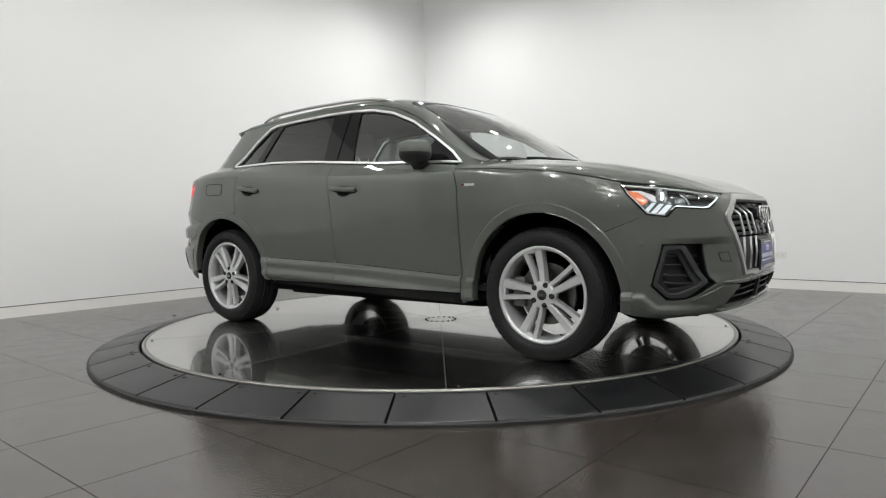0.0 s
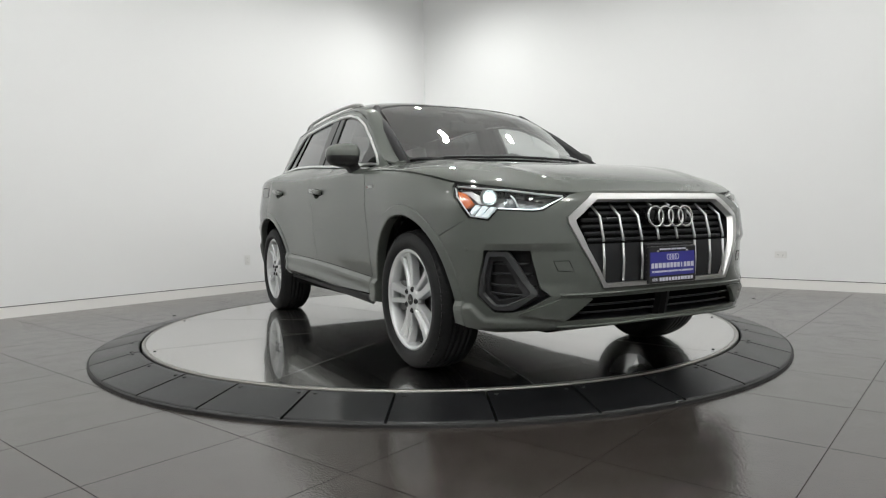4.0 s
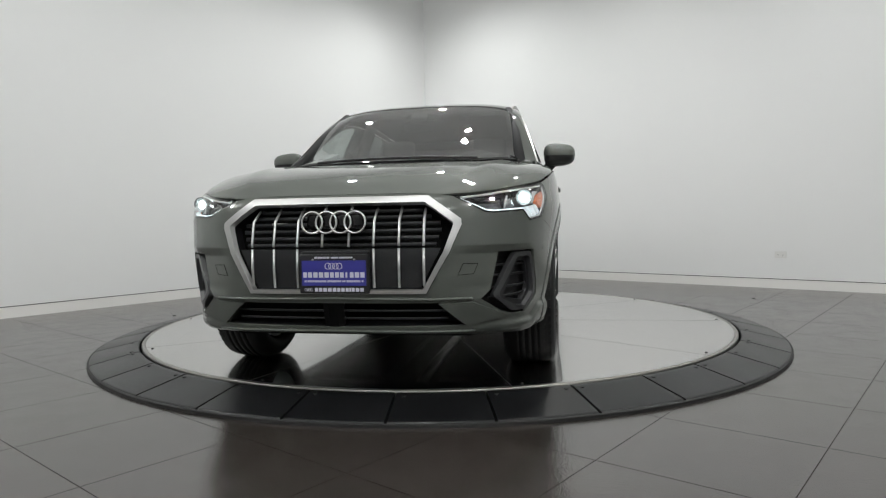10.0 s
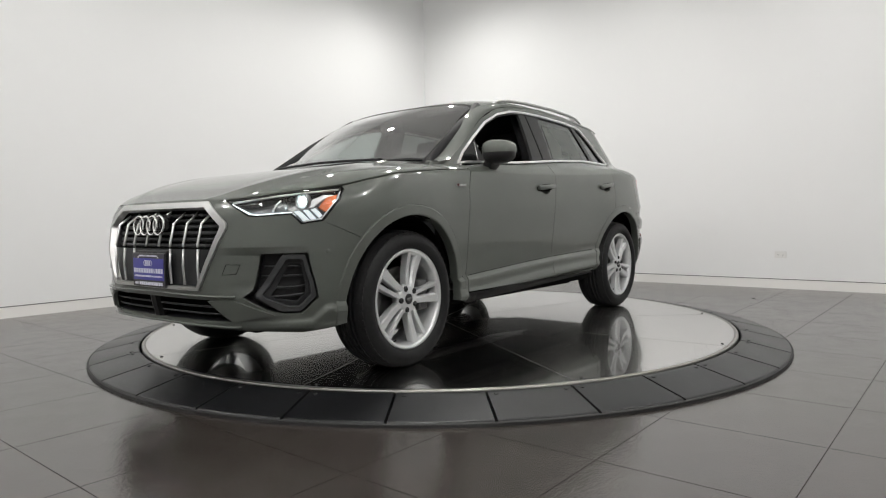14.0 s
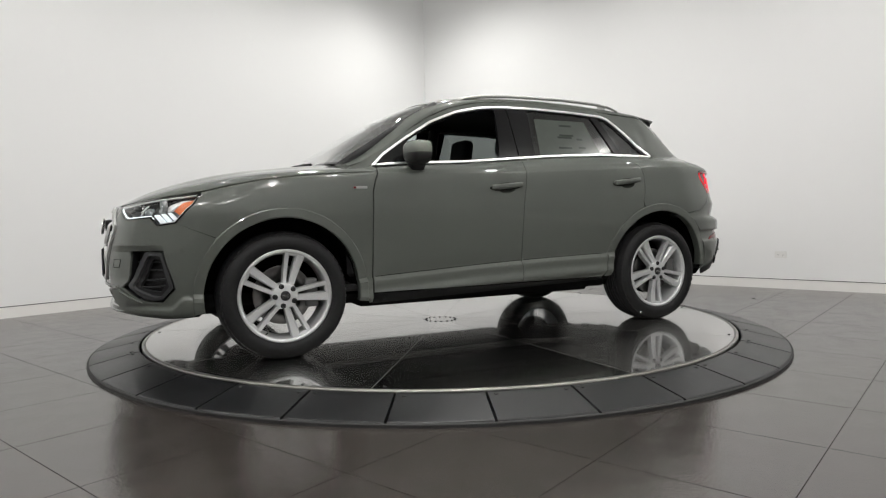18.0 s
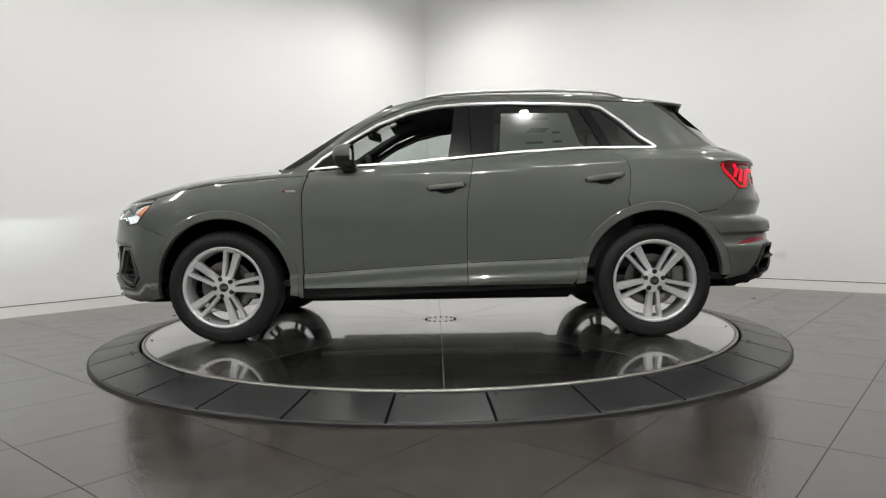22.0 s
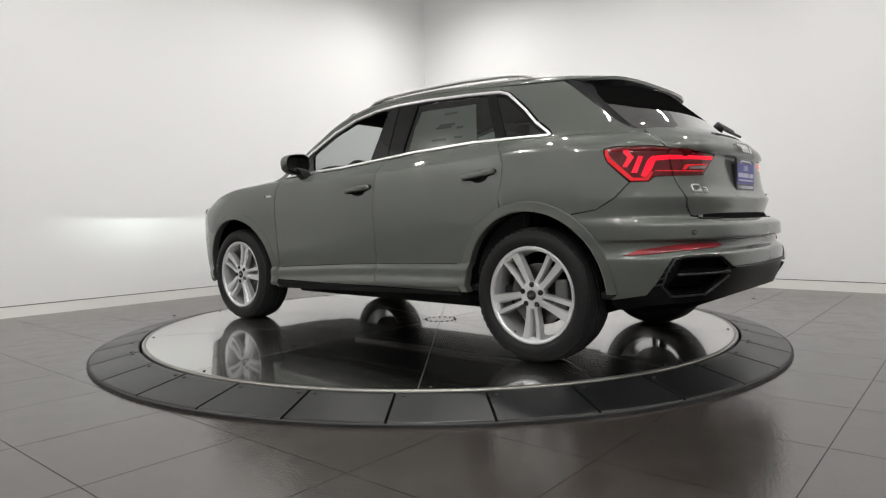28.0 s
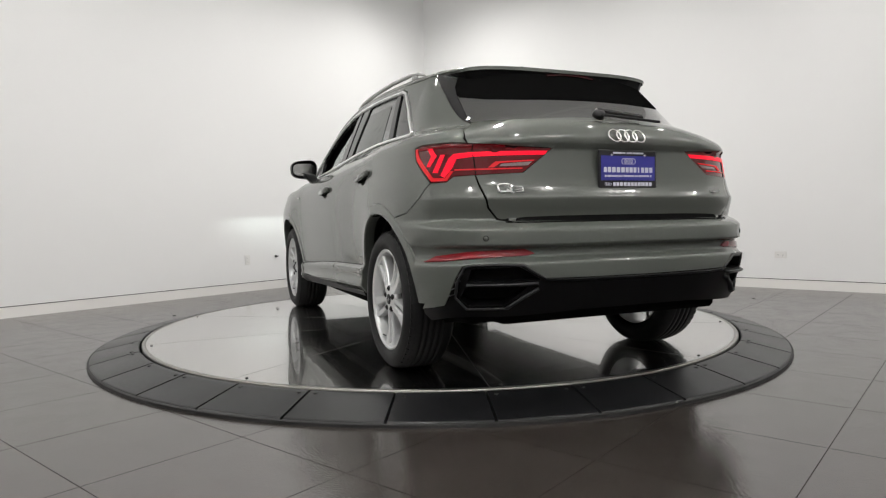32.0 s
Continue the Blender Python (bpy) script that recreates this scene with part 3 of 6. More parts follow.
def normal_at(fn, u, v, out):
    h = 0.003
    n = (fn(u + h, v) - fn(u - h, v)).cross(fn(u, v + h) - fn(u, v - h))
    if n.length < 1e-12:
        n = Vector(out)
    n.normalize()
    return n if n.dot(Vector(out)) >= 0 else -n


def patch(outline, fn, out, step=0.04, holes=(), off=0.0, flange=0.012, name="panel", lines=()):
    """A sheet on the shape fn inside the outline, less the holes, with its edges turned in."""
    loops = [resample(outline, step)] + [resample(h, step) for h in holes]
    pts, edges = [], []
    for lp in loops:
        k = len(pts)
        pts += lp
        edges += [(k + i, k + (i + 1) % len(lp)) for i in range(len(lp))]
    ring = len(pts)
    lo = np.min([(p.x, p.y) for p in loops[0]], 0)
    hi = np.max([(p.x, p.y) for p in loops[0]], 0)
    gx, gy = np.meshgrid(np.arange(lo[0] + step / 2, hi[0], step), np.arange(lo[1] + step / 2, hi[1], step))
    gx = gx + (np.arange(gx.shape[0]) % 2)[:, None] * step / 2
    P = np.stack([gx.ravel(), gy.ravel()], 1)
    if len(P):
        ok = inside(P, loops[0])
        for h in loops[1:]:
            ok &= ~inside(P, h)
        P = P[ok]
        for lp in loops:
            if len(P):
                P = P[edge_distance(P, lp) > step * 0.45]
    for line in lines:
        L = []
        for i in range(len(line) - 1):
            a, b = Vector(line[i]), Vector(line[i + 1])
            n = max(1, math.ceil((b - a).length / (step * 0.9)))
            L += [a.lerp(b, k / n) for k in range(n)]
        L = np.array([(p.x, p.y) for p in L + [Vector(line[-1])]])
        ok = inside(L, loops[0])
        for h in loops[1:]:
            ok &= ~inside(L, h)
        for lp in loops:
            ok &= edge_distance(L, lp) > 0.004
        k = len(pts)
        seq = np.flatnonzero(ok)
        pts += [Vector(L[i]) for i in seq]
        edges += [(k + j, k + j + 1) for j in range(len(seq) - 1) if seq[j + 1] == seq[j] + 1]
        if len(P) and len(seq) > 1:
            P = P[np.min(np.linalg.norm(P[:, None, :] - L[None, seq, :], axis=2), axis=1) > step * 0.4]
    pts += [Vector(p) for p in P]
    v2, e2, f2, ov, oe, of = delaunay_2d_cdt(pts, edges, [], 0, 1e-6)
    if not f2:
        f2 = []
    C = np.array([[(v2[f[0]].x + v2[f[1]].x + v2[f[2]].x) / 3, (v2[f[0]].y + v2[f[1]].y + v2[f[2]].y) / 3] for f in f2])
    ok = inside(C, loops[0])
    for h in loops[1:]:
        ok &= ~inside(C, h)
    faces = [f for f, k in zip(f2, ok) if k]
    outv = out if callable(out) else (lambda u, v: out)
    V, N = [], []
    for p in v2:
        n = normal_at(fn, p.x, p.y, outv(p.x, p.y))
        N.append(n)
        V.append(fn(p.x, p.y) + n * off)
    fs = []
    for f in faces:
        a, b, c = f
        g = (V[b] - V[a]).cross(V[c] - V[a])
        fs.append((a, b, c) if g.dot(N[a] + N[b] + N[c]) >= 0 else (a, c, b))
    if flange:
        count = {}
        for f in fs:
            for i in range(3):
                count.setdefault((min(f[i], f[i - 1]), max(f[i], f[i - 1])), []).append((f[i - 1], f[i]))
        made = {}
        for (a, b), l in list(count.items()):
            if len(l) != 1:
                continue
            i, j = l[0]
            d = (V[j] - V[i]).normalized()
            side = d.cross((N[i] + N[j]).normalized())
            quad = []
            for k, deep in ((j, 0), (i, 0), (i, flange), (j, flange)):
                if (k, deep) not in made:
                    made[(k, deep)] = len(V)
                    V.append(V[k] - N[k] * deep)
                    N.append((side + N[k] * 0.35).normalized())
                quad.append(made[(k, deep)])
            fs.append(tuple(quad))
    me = bpy.data.meshes.new(name)
    me.from_pydata(V, [], fs)
    me.shade_smooth()
    me.normals_split_custom_set_from_vertices([tuple(n) for n in N])
    return me


def wall_strip(outline, fn, out, deep, step=0.04, name="pocket", off=0.0):
    """The side walls of a pocket: from the outline inwards."""
    lp = resample(shrink(outline, -0.0018), step)
    off -= 0.003
    outv = out if callable(out) else (lambda u, v: out)
    V, F = [], []
    for p in lp:
        n = normal_at(fn, p.x, p.y, outv(p.x, p.y))
        V += [fn(p.x, p.y) + n * off, fn(p.x, p.y) + n * (off - deep)]
    k = len(lp)
    F = [(2 * i, 2 * ((i + 1) % k), 2 * ((i + 1) % k) + 1, 2 * i + 1) for i in range(k)]
    me = bpy.data.meshes.new(name)
    me.from_pydata(V, [], F)
    return me


def on_line(points, fn, out, off=0.0, step=0.03):
    """Places along an open line on the shape, raised by off."""
    res = []
    for i in range(len(points) - 1):
        a, b = Vector(points[i]), Vector(points[i + 1])
        n = max(1, math.ceil((b - a).length / step))
        for k in range(n + (1 if i == len(points) - 2 else 0)):
            p = a.lerp(b, k / n)
            nn = normal_at(fn, p.x, p.y, out)
            res.append(fn(p.x, p.y) + nn * off)
    return res


def arc(cx, cz, r, a0, a1, n=24):
    return [(cx + r * math.cos(radians(a0 + (a1 - a0) * i / n)), cz + r * math.sin(radians(a0 + (a1 - a0) * i / n))) for i in range(n + 1)]


def fy(*pts):
    return [(FRONT.by_y(y, z), z) for y, z in pts]


def fx(*pts):
    return [(FRONT.by_x(x, z), z) for x, z in pts]


def ry(*pts):
    return [(REAR.by_y(y, z), z) for y, z in pts]


def cap_x(cap, *pts):
    """Places on a cap, given by u and height, as x and height, with steps between."""
    fine = [pts[0]]
    for a, b in zip(pts, pts[1:]):
        fine += [(a[0] + (b[0] - a[0]) * k / 4, a[1] + (b[1] - a[1]) * k / 4) for k in (1, 2, 3, 4)]
    return [(cap.at(u, z).x, z) for u, z in fine]


def flip(pts):
    return [(-p[0], p[1]) for p in pts][::-1]


def front_out(u, v):
    return (1.0, 1.6 * u, 0.1)


def rear_out(u, v):
    return (-1.0, 1.6 * u, 0.15)


def clampx(x):
    return min(max(x, XB), XA)


_xs = [-1.98 + 0.06 * i for i in range(63)]
SIDE_LINES = [[(x, SILL(clampx(x)) + d) for x in _xs if abs(x) < 1.15] for d in (-0.130, -0.116, -0.108, -0.102, -0.096, -0.084, -0.072, -0.066, -0.060, -0.040, -0.020, -0.014, -0.009, 0.004, 0.010, 0.016, 0.05)] \
    + [[(x, SHOULDER(clampx(x)) + d) for x in _xs] for d in (-0.10, -0.016, -0.008, 0.012, 0.018)]
NOSE_LINES = [[(u / 20, z) for u in range(-28, 29)] for z in (0.270, 0.425, 0.455, 0.604, 0.614, 0.624, 0.632, 0.640, 0.648, 0.72, 0.845)]
NOSE_LINES += [[(u / 100, z - 0.055 * min(1.0, max(0.0, (0.975 - abs(u / 100)) / 0.07))) for u in range(-140, 141, 2)] for z in (0.325, 0.338, 0.346, 0.352, 0.357, 0.366, 0.376, 0.382, 0.392)]
TAIL_LINES = [[(u / 20, z) for u in range(-28, 29)] for z in (0.536, 0.546, 0.553, 0.559, 0.566, 0.574, 0.580, 0.588, 0.596, 0.602, 0.612, 0.626, 0.631, 0.638, 0.648, 0.690, 0.70, 0.706, 0.720, 0.735, 0.742, 0.755, 0.790, 0.818, 0.828, 0.836, 0.843, 0.852, 0.865, 0.88, 0.90, 0.95, 1.035, 1.052, 1.066, 1.09)]
WF, WR = (1.338, 0.355), (-1.338, 0.362)      # wheel arch centres
ARCH_OUT, ARCH_IN = 0.474, 0.420
LAMP_F = [(0.470, 0.848), (0.600, 0.779), (0.640, 0.775), (0.787, 0.784), (0.838, 0.741), (0.932, 0.754), (1.001, 0.854), (0.988, 0.898), (0.958, 0.912), (0.85, 0.900), (0.723, 0.887), (0.60, 0.867)]
LAMP_R = [(1.043, 1.068), (1.031, 1.043), (1.016, 1.009), (0.908, 0.912), (0.824, 0.911), (0.790, 0.935), (0.690, 0.938), (0.558, 0.942), (0.493, 0.945), (0.362, 1.047), (0.535, 1.053), (0.717, 1.067), (0.818, 1.076), (0.996, 1.078)]
GRILLE_OUT = [(0.0, 0.848), (0.385, 0.848), (0.522, 0.752), (0.524, 0.728), (0.478, 0.62), (0.382, 0.450), (0.0, 0.450)]
GRILLE_IN = [(0.0, 0.822), (0.372, 0.822), (0.490, 0.738), (0.488, 0.722), (0.452, 0.62), (0.368, 0.466), (0.0, 0.466)]
POCKET = [(0.884, 0.616), (0.76, 0.616), (0.672, 0.614), (0.644, 0.456), (0.606, 0.421), (0.712, 0.362), (0.775, 0.346), (0.864, 0.342), (0.943, 0.412), (0.932, 0.470)]
VENT_OUT = [(0.868, 0.608), (0.762, 0.609), (0.660, 0.440), (0.668, 0.425), (0.770, 0.357), (0.860, 0.355), (0.933, 0.420), (0.917, 0.490)]
VENT_IN = [(0.857, 0.588), (0.780, 0.590), (0.690, 0.439), (0.706, 0.417), (0.806, 0.376), (0.856, 0.373), (0.911, 0.427), (0.899, 0.482)]
VENT_CORE = [(0.846, 0.566), (0.795, 0.569), (0.724, 0.438), (0.746, 0.410), (0.850, 0.392), (0.886, 0.434), (0.878, 0.470)]
INTAKE = [(0.0, 0.410), (0.44, 0.410), (0.535, 0.312), (0.0, 0.305)]


def whole(half, conv):
    """A left outline from the middle down, made whole across the middle."""
    h = conv(*half)
    m = [(-p[0], p[1]) for p in h if abs(p[0]) > 1e-6]
    return h + m[::-1]


def build_body(car):
    paint = lambda name, me, label="": part(name, me, PAINT, car, label)
    fL = front_out
    # bumper cover, one piece round the nose
    top = fy((0.0, 0.862), (0.40, 0.861), (0.452, 0.853)) + [LAMP_F[0]] + LAMP_F[1:6]
    arch_pts = [(x, z) for x, z in arc(*WF, ARCH_OUT, 42, -9, 16)]
    left = top + fx((1.69, 0.672)) + [(FRONT.by_x(x, z), z) for x, z in arch_pts] + fx((1.802, 0.268), (1.93, 0.254)) + fy((0.62, 0.268), (0.30, 0.278), (0.0, 0.280))
    cover = left + [(-p[0], p[1]) for p in left if abs(p[0]) > 1e-6][::-1]
    holes = [whole(GRILLE_OUT, fy), POCKET, flip(POCKET), whole(INTAKE, fy)]
    paint("front_bumper", patch(cover, FRONT.at, fL, 0.035, holes, lines=NOSE_LINES), "painted grey-green bumper cover")
    # inner black behind the nose
    part("nose_liner", patch(whole([(0.0, 0.87), (0.5, 0.86), (0.78, 0.80), (0.80, 0.30), (0.0, 0.24)], fy), FRONT.at, fL, 0.08, (), -0.10, 0), CORE, car)
    # lower intake
    part("lower_intake", patch(whole([(p[0] + (0.02 if p[0] else 0), p[1]) for p in INTAKE], fy), FRONT.at, fL, 0.06, (), -0.07, 0), CORE, car)
    part("intake_wall", wall_strip(whole(INTAKE, fy), FRONT.at, fL, 0.07), BLACK, car)
    for z, off in ((0.372, -0.02), (0.338, -0.02)):
        part("intake_slat", tube(on_line(fy((-0.47, z), (0.0, z), (0.47, z)), FRONT.at, (1, 0, 0), off), 0.0045, 6, 1.0), GREYTRIM, car, smooth=True)
    part("intake_post", tube(on_line(fy((-0.02, 0.41), (-0.02, 0.305)), FRONT.at, (1, 0, 0), -0.025), 0.05, 8, 0.4, up=(1, 0, 0)), BLACKTRIM, car)
    part("splitter_lip", tube(on_line(fy((-0.56, 0.290), (-0.4, 0.290), (0.0, 0.292), (0.4, 0.290), (0.56, 0.290)), FRONT.at, (1, 0, 0), 0.004), 0.012, 8, 0.5), PAINT, car, smooth=True)
    part("bumper_crease", tube(on_line(fy((-0.565, 0.425), (-0.44, 0.425), (0.0, 0.43), (0.44, 0.425), (0.565, 0.425)), FRONT.at, (1, 0, 0), 0.0), 0.011, 8, 0.6), PAINT, car, smooth=True)
    for s in (1, -1):
        sid = side_at(s)
        o = (0.15, s, 0.1)
        # front wing
        wing = [(0.838, 0.276), (0.838, 0.40), (0.834, 0.70), (0.832, 0.92), (0.815, 0.985), (0.800, 1.022), (0.800, 1.036)] + [(x, HOODE(x) - 0.004) for x in (0.85, 0.9, 1.0, 1.15, 1.3, 1.45, 1.6, 1.70)] + cap_x(FRONT, (0.960, 0.914), (0.991, 0.899), (1.004, 0.854), (0.935, 0.752)) \
            + [(1.69, 0.675)] + arc(*WF, ARCH_OUT, 41.6, 180, 30) + [(0.866, 0.290), (0.860, 0.276)]
        paint("front_wing", patch(shrink(wing, 0.0012), sid, o, 0.04, lines=SIDE_LINES))
        # doors
        front_door = [(0.832, 0.335), (0.832, 0.70), (0.828, 0.92), (0.811, 0.985), (0.795, 1.020), (0.79, 1.060)] + [(x, BELT(x) + 0.001) for x in (0.62, 0.4, 0.2, 0.0, -0.15)] + [(-0.232, BELT(-0.23) + 0.001), (-0.211, 0.985), (-0.192, 0.848), (-0.186, 0.641), (-0.187, 0.335)]
        dish = lambda hx, hz: [(hx + 0.064 * math.cos(a), hz - 0.012 + 0.032 * math.sin(a)) for a in [j * math.pi / 12 for j in range(24)]]
        paint("front_door", patch(shrink(front_door, 0.002), sid, o, 0.035, (dish(-0.062, 0.951),), lines=SIDE_LINES))
        rear_door = [(-0.187, 0.335), (-0.186, 0.641), (-0.192, 0.848), (-0.211, 0.985), (-0.232, BELT(-0.23) + 0.001)] + [(x, BELT(x) + 0.001) for x in (-0.4, -0.6, -0.8, -1.0)] + [(-1.075, BELT(-1.07) + 0.001), (-1.165, 1.10), (-1.188, 1.04), (-1.186, 0.93), (-1.168, 0.853)] \
            + arc(*WR, ARCH_OUT, 70, 2, 20) + [(-0.845, 0.335)]
        paint("rear_door", patch(shrink(rear_door, 0.002), sid, o, 0.035, (dish(-1.032, 0.988),), lines=SIDE_LINES))
        sill = [(0.838, 0.268), (0.838, 0.332), (-0.845, 0.332), (-0.862, 0.315), (0.0, 0.290)]
        part("sill", patch(shrink(sill, 0.002), sid, o, 0.05), BLACKTRIM, car, "black plastic sill")
        part("sill_gap", tube(on_line([(x, SILL(x) + 0.011) for x in (0.83, 0.6, 0.35, 0.1, -0.15, -0.4, -0.65, -0.84)], sid, o, -0.001), 0.0028, 5), CORE, car)
        # rear quarter with the pillar behind the last window
        lamp_side = cap_x(REAR, (0.745, 1.074), (0.818, 1.079), (0.996, 1.081), (1.046, 1.071), (1.034, 1.043), (1.019, 1.007), (0.913, 0.908), (0.998, 0.841), (1.088, 0.784))
        quarter = [(-1.168, 0.855), (-1.186, 0.93), (-1.188, 1.04), (-1.165, 1.10), (-1.075, BELT(-1.07) + 0.001), (-1.2, 1.174), (-1.380, 1.173), (-1.401, 1.184), (-1.382, 1.212), (-1.297, 1.271), (-1.207, 1.358), (-1.127, 1.421), (-1.072, 1.461), (-1.005, 1.481), (-1.005, 1.503)] \
            + [(x, CHROMETOP(x) + 0.018) for x in (-1.1, -1.25, -1.40)] + cap_x(REAR, (1.169, 1.439), (1.054, 1.364), (0.985, 1.294), (0.879, 1.195), (0.853, 1.186), (0.775, 1.115)) + lamp_side + arc(*WR, ARCH_OUT, 122, 71, 20)
        paint("rear_quarter", patch(shrink(quarter, 0.0012), sid, o, 0.03, lines=SIDE_LINES), "painted rear quarter panel")
        if s < 0:
            flap = rounded([(-1.345, 1.045), (-1.345, 0.962), (-1.545, 0.965), (-1.560, 1.050)], 0.03)
            f = part("fuel_flap", patch([tuple(p) for p in flap], sid, o, 0.03, (), 0.0012, 0.004), PAINT, car)
            part("flap_gap", tube(on_line([tuple(p) for p in flap] + [tuple(flap[0])], sid, o, 0.0008)[:-1], 0.0022, 5, closed=True, up=(0, 1, 0)), CORE, f)
        # wheel arch flares
        for cx, cz, a0, a1, nm in ((*WF, -10, 188, "front_arch"), (*WR, -3, 178, "rear_arch")):
            n = 72
            V, F = [], []
            for i in range(n + 1):
                a = radians(a0 + (a1 - a0) * i / n)
                for r, off in ((ARCH_OUT + 0.003, -0.006), (ARCH_OUT - 0.0005, 0.002), (ARCH_OUT - 0.005, 0.0045), (ARCH_IN + 0.008, 0.006), (ARCH_IN + 0.002, 0.004), (ARCH_IN, -0.002), (ARCH_IN + 0.002, -0.05)):
                    x, z = cx + r * math.cos(a), cz + r * math.sin(a)
                    V.append((x, s * (arch_y(x, max(z, 0.27)) + off), z))
            for i in range(n):
                for j in range(6):
                    k = i * 7 + j
                    F.append((k, k + 1, k + 8, k + 7) if s > 0 else (k, k + 7, k + 8, k + 1))
            me = bpy.data.meshes.new(nm)
            me.from_pydata(V, [], F)
            bm = bmesh.new()
            bm.from_mesh(me)
            bpy.data.meshes.remove(me)
            bmesh.ops.recalc_face_normals(bm, faces=bm.faces)
            part("wheel_arch", bm, PAINT, car, "painted flared wheel arch")
            # black liner
            part("arch_liner", revolve([(ARCH_IN + 0.015, s * 0.80), (ARCH_IN + 0.015, s * 0.56), (0.10, s * 0.55)], 40, "Y", Matrix.Translation((cx, 0, cz)), 3, 177), CORE, car)
        # dark shell behind the gaps
        core = [(1.90, 0.30), (1.85, 0.90), (1.6, 0.92), (1.2, 0.97), (0.8, 1.02), (0.0, 1.08), (-1.2, 1.12), (-1.75, 1.06), (-1.9, 0.95), (-1.95, 0.35), (-1.80, 0.35)] + arc(*WR, 0.44, 180, 0, 16) + [(-0.88, 0.26), (0.88, 0.26)] + arc(*WF, 0.44, 180, 0, 16)
        part("inner_shell", patch(core, sid, o, 0.07, (), -0.035, 0), CORE, car)
        strip = [(0.80, 1.085)] + [(x, CHROMETOP(x) - 0.010) for x in (0.725, 0.568, 0.374, 0.184, 0.0, -0.19, -0.44, -0.76, -1.0)] + [(-1.002, 1.490)] + [(x, CHROMETOP(x) + 0.0219) for x in (-1.0, -0.76, -0.44, -0.19, 0.0, 0.184, 0.374, 0.568, 0.725, 0.88, 0.95)] + [(1.0, HOODE(1.0) + 0.002), (0.90, HOODE(0.9) + 0.001), (0.84, HOODE(0.84)), (0.798, 1.040), (0.796, 1.052)]
        paint("roof_side", patch(strip, sid, (0, s, 0.4), 0.03), "painted strip between window and roof")
        # chrome round the windows
        loop = [(0.808, 1.0675), (0.798, 1.082), (0.725, 1.150), (0.568, 1.254), (0.374, 1.369), (0.184, 1.444), (0.0, 1.484), (-0.19, 1.498), (-0.44, 1.500), (-0.76, 1.490), (-1.0, 1.476), (-1.065, 1.457), (-1.12, 1.415), (-1.20, 1.352), (-1.29, 1.265), (-1.374, 1.206), (-1.394, 1.186), (-1.378, 1.1755), (-1.2, 1.1765)] + [(x, BELT(x) + 0.006) for x in (-0.9, -0.48, -0.12, 0.17, 0.46, 0.70)]
        inner = shrink(loop, 0.013)
        part("window_chrome", patch(loop, sid, o, 0.03, (inner,), 0.006, 0.014), TRIMSILVER, car, "bright chrome strip round the side windows")
        # black frames and glass
        frame_in_front = shrink([(0.50, BELT(0.5) + 0.012), (0.568, 1.232), (0.374, 1.348), (0.184, 1.424), (0.0, 1.464), (-0.115, 1.477), (-0.12, 1.45), (-0.10, 1.28), (-0.075, BELT(-0.075) + 0.012)], 0.002)
        rear_in = [(-0.375, 1.479), (-0.44, 1.481), (-0.76, 1.472), (-0.912, 1.462), (-1.042, 1.205), (-1.046, BELT(-1.04) + 0.014), (-0.48, BELT(-0.48) + 0.014), (-0.350, BELT(-0.35) + 0.014)]
        corner_in = [(-0.978, 1.456), (-1.0, 1.452), (-1.05, 1.435), (-1.12, 1.378), (-1.20, 1.310), (-1.28, 1.235), (-1.335, 1.196), (-1.112, 1.194), (-1.100, 1.220)]
        part("window_frame", patch(inner, sid, o, 0.035, (frame_in_front, rear_in, corner_in), -0.004, 0.02), GLOSSBLACK, car, "black window surround and pillar trim")
        if s < 0:
            part("front_side_glass", patch(frame_in_front, sid, o, 0.06, (), -0.012, 0), SIDEGLASS, car, "clear side window")
        else:
            part("quarter_light_bar", tube(on_line([(0.585, BELT(0.58)), (0.555, 1.235)], sid, o, -0.012), 0.012, 6), GLOSSBLACK, car)
        part("rear_side_glass", patch(rear_in, sid, o, 0.06, (), -0.012, 0), PRIVACY, car, "dark tinted side window")
        part("corner_glass", patch(corner_in, sid, o, 0.06, (), -0.012, 0), PRIVACY, car, "dark tinted side window")
        part("pillar_gap", tube(on_line([(-0.226, BELT(-0.226) + 0.012), (-0.212, 1.482)], sid, o, -0.003), 0.003, 5), CORE, car)
        # handles
        for hx, hz, tilt in ((-0.062, 0.951, -5), (-1.032, 0.988, -7)):
            m = Matrix.Translation((hx, s * side_y(hx, hz), hz)) @ pose(0, 0, 0, 0, -tilt * 1.0, 0)
            y0 = side_y(hx, hz)
            cup = revolve([(0.0, -0.030), (0.040, -0.026), (0.058, -0.014), (0.066, -0.002)], 28)
            bmesh.ops.scale(cup, vec=(1.0, s, 0.50), verts=cup.verts)
            bmesh.ops.transform(cup, matrix=Matrix.Translation((hx, s * (y0 + 0.0012), hz - 0.012)), verts=cup.verts)
            bm = box(-0.113, 0.113, -0.013, 0.013, -0.0185, 0.0185, 0.0125, None, None, 3)
            for v in bm.verts:                     # the grip thins and bends in towards its ends
                t = abs(v.co.x) / 0.113
                v.co.z *= 1 - 0.16 * t ** 3
                v.co.y -= s * 0.010 * t ** 4
            bmesh.ops.transform(bm, matrix=Matrix.Translation((0, s * 0.018, 0.004)) @ m, verts=bm.verts)
            h = part("door_handle", bm, PAINT, car, "painted pull handle", True)
            part("handle_cup", cup, PAINT, h, "", True)
            ring = [(hx + 0.118 * math.cos(a) * 1.0, s * (y0 + 0.001), hz + 0.021 * math.sin(a) + 0.118 * math.cos(a) * math.tan(radians(tilt))) for a in [j * math.pi / 14 for j in range(28)]]
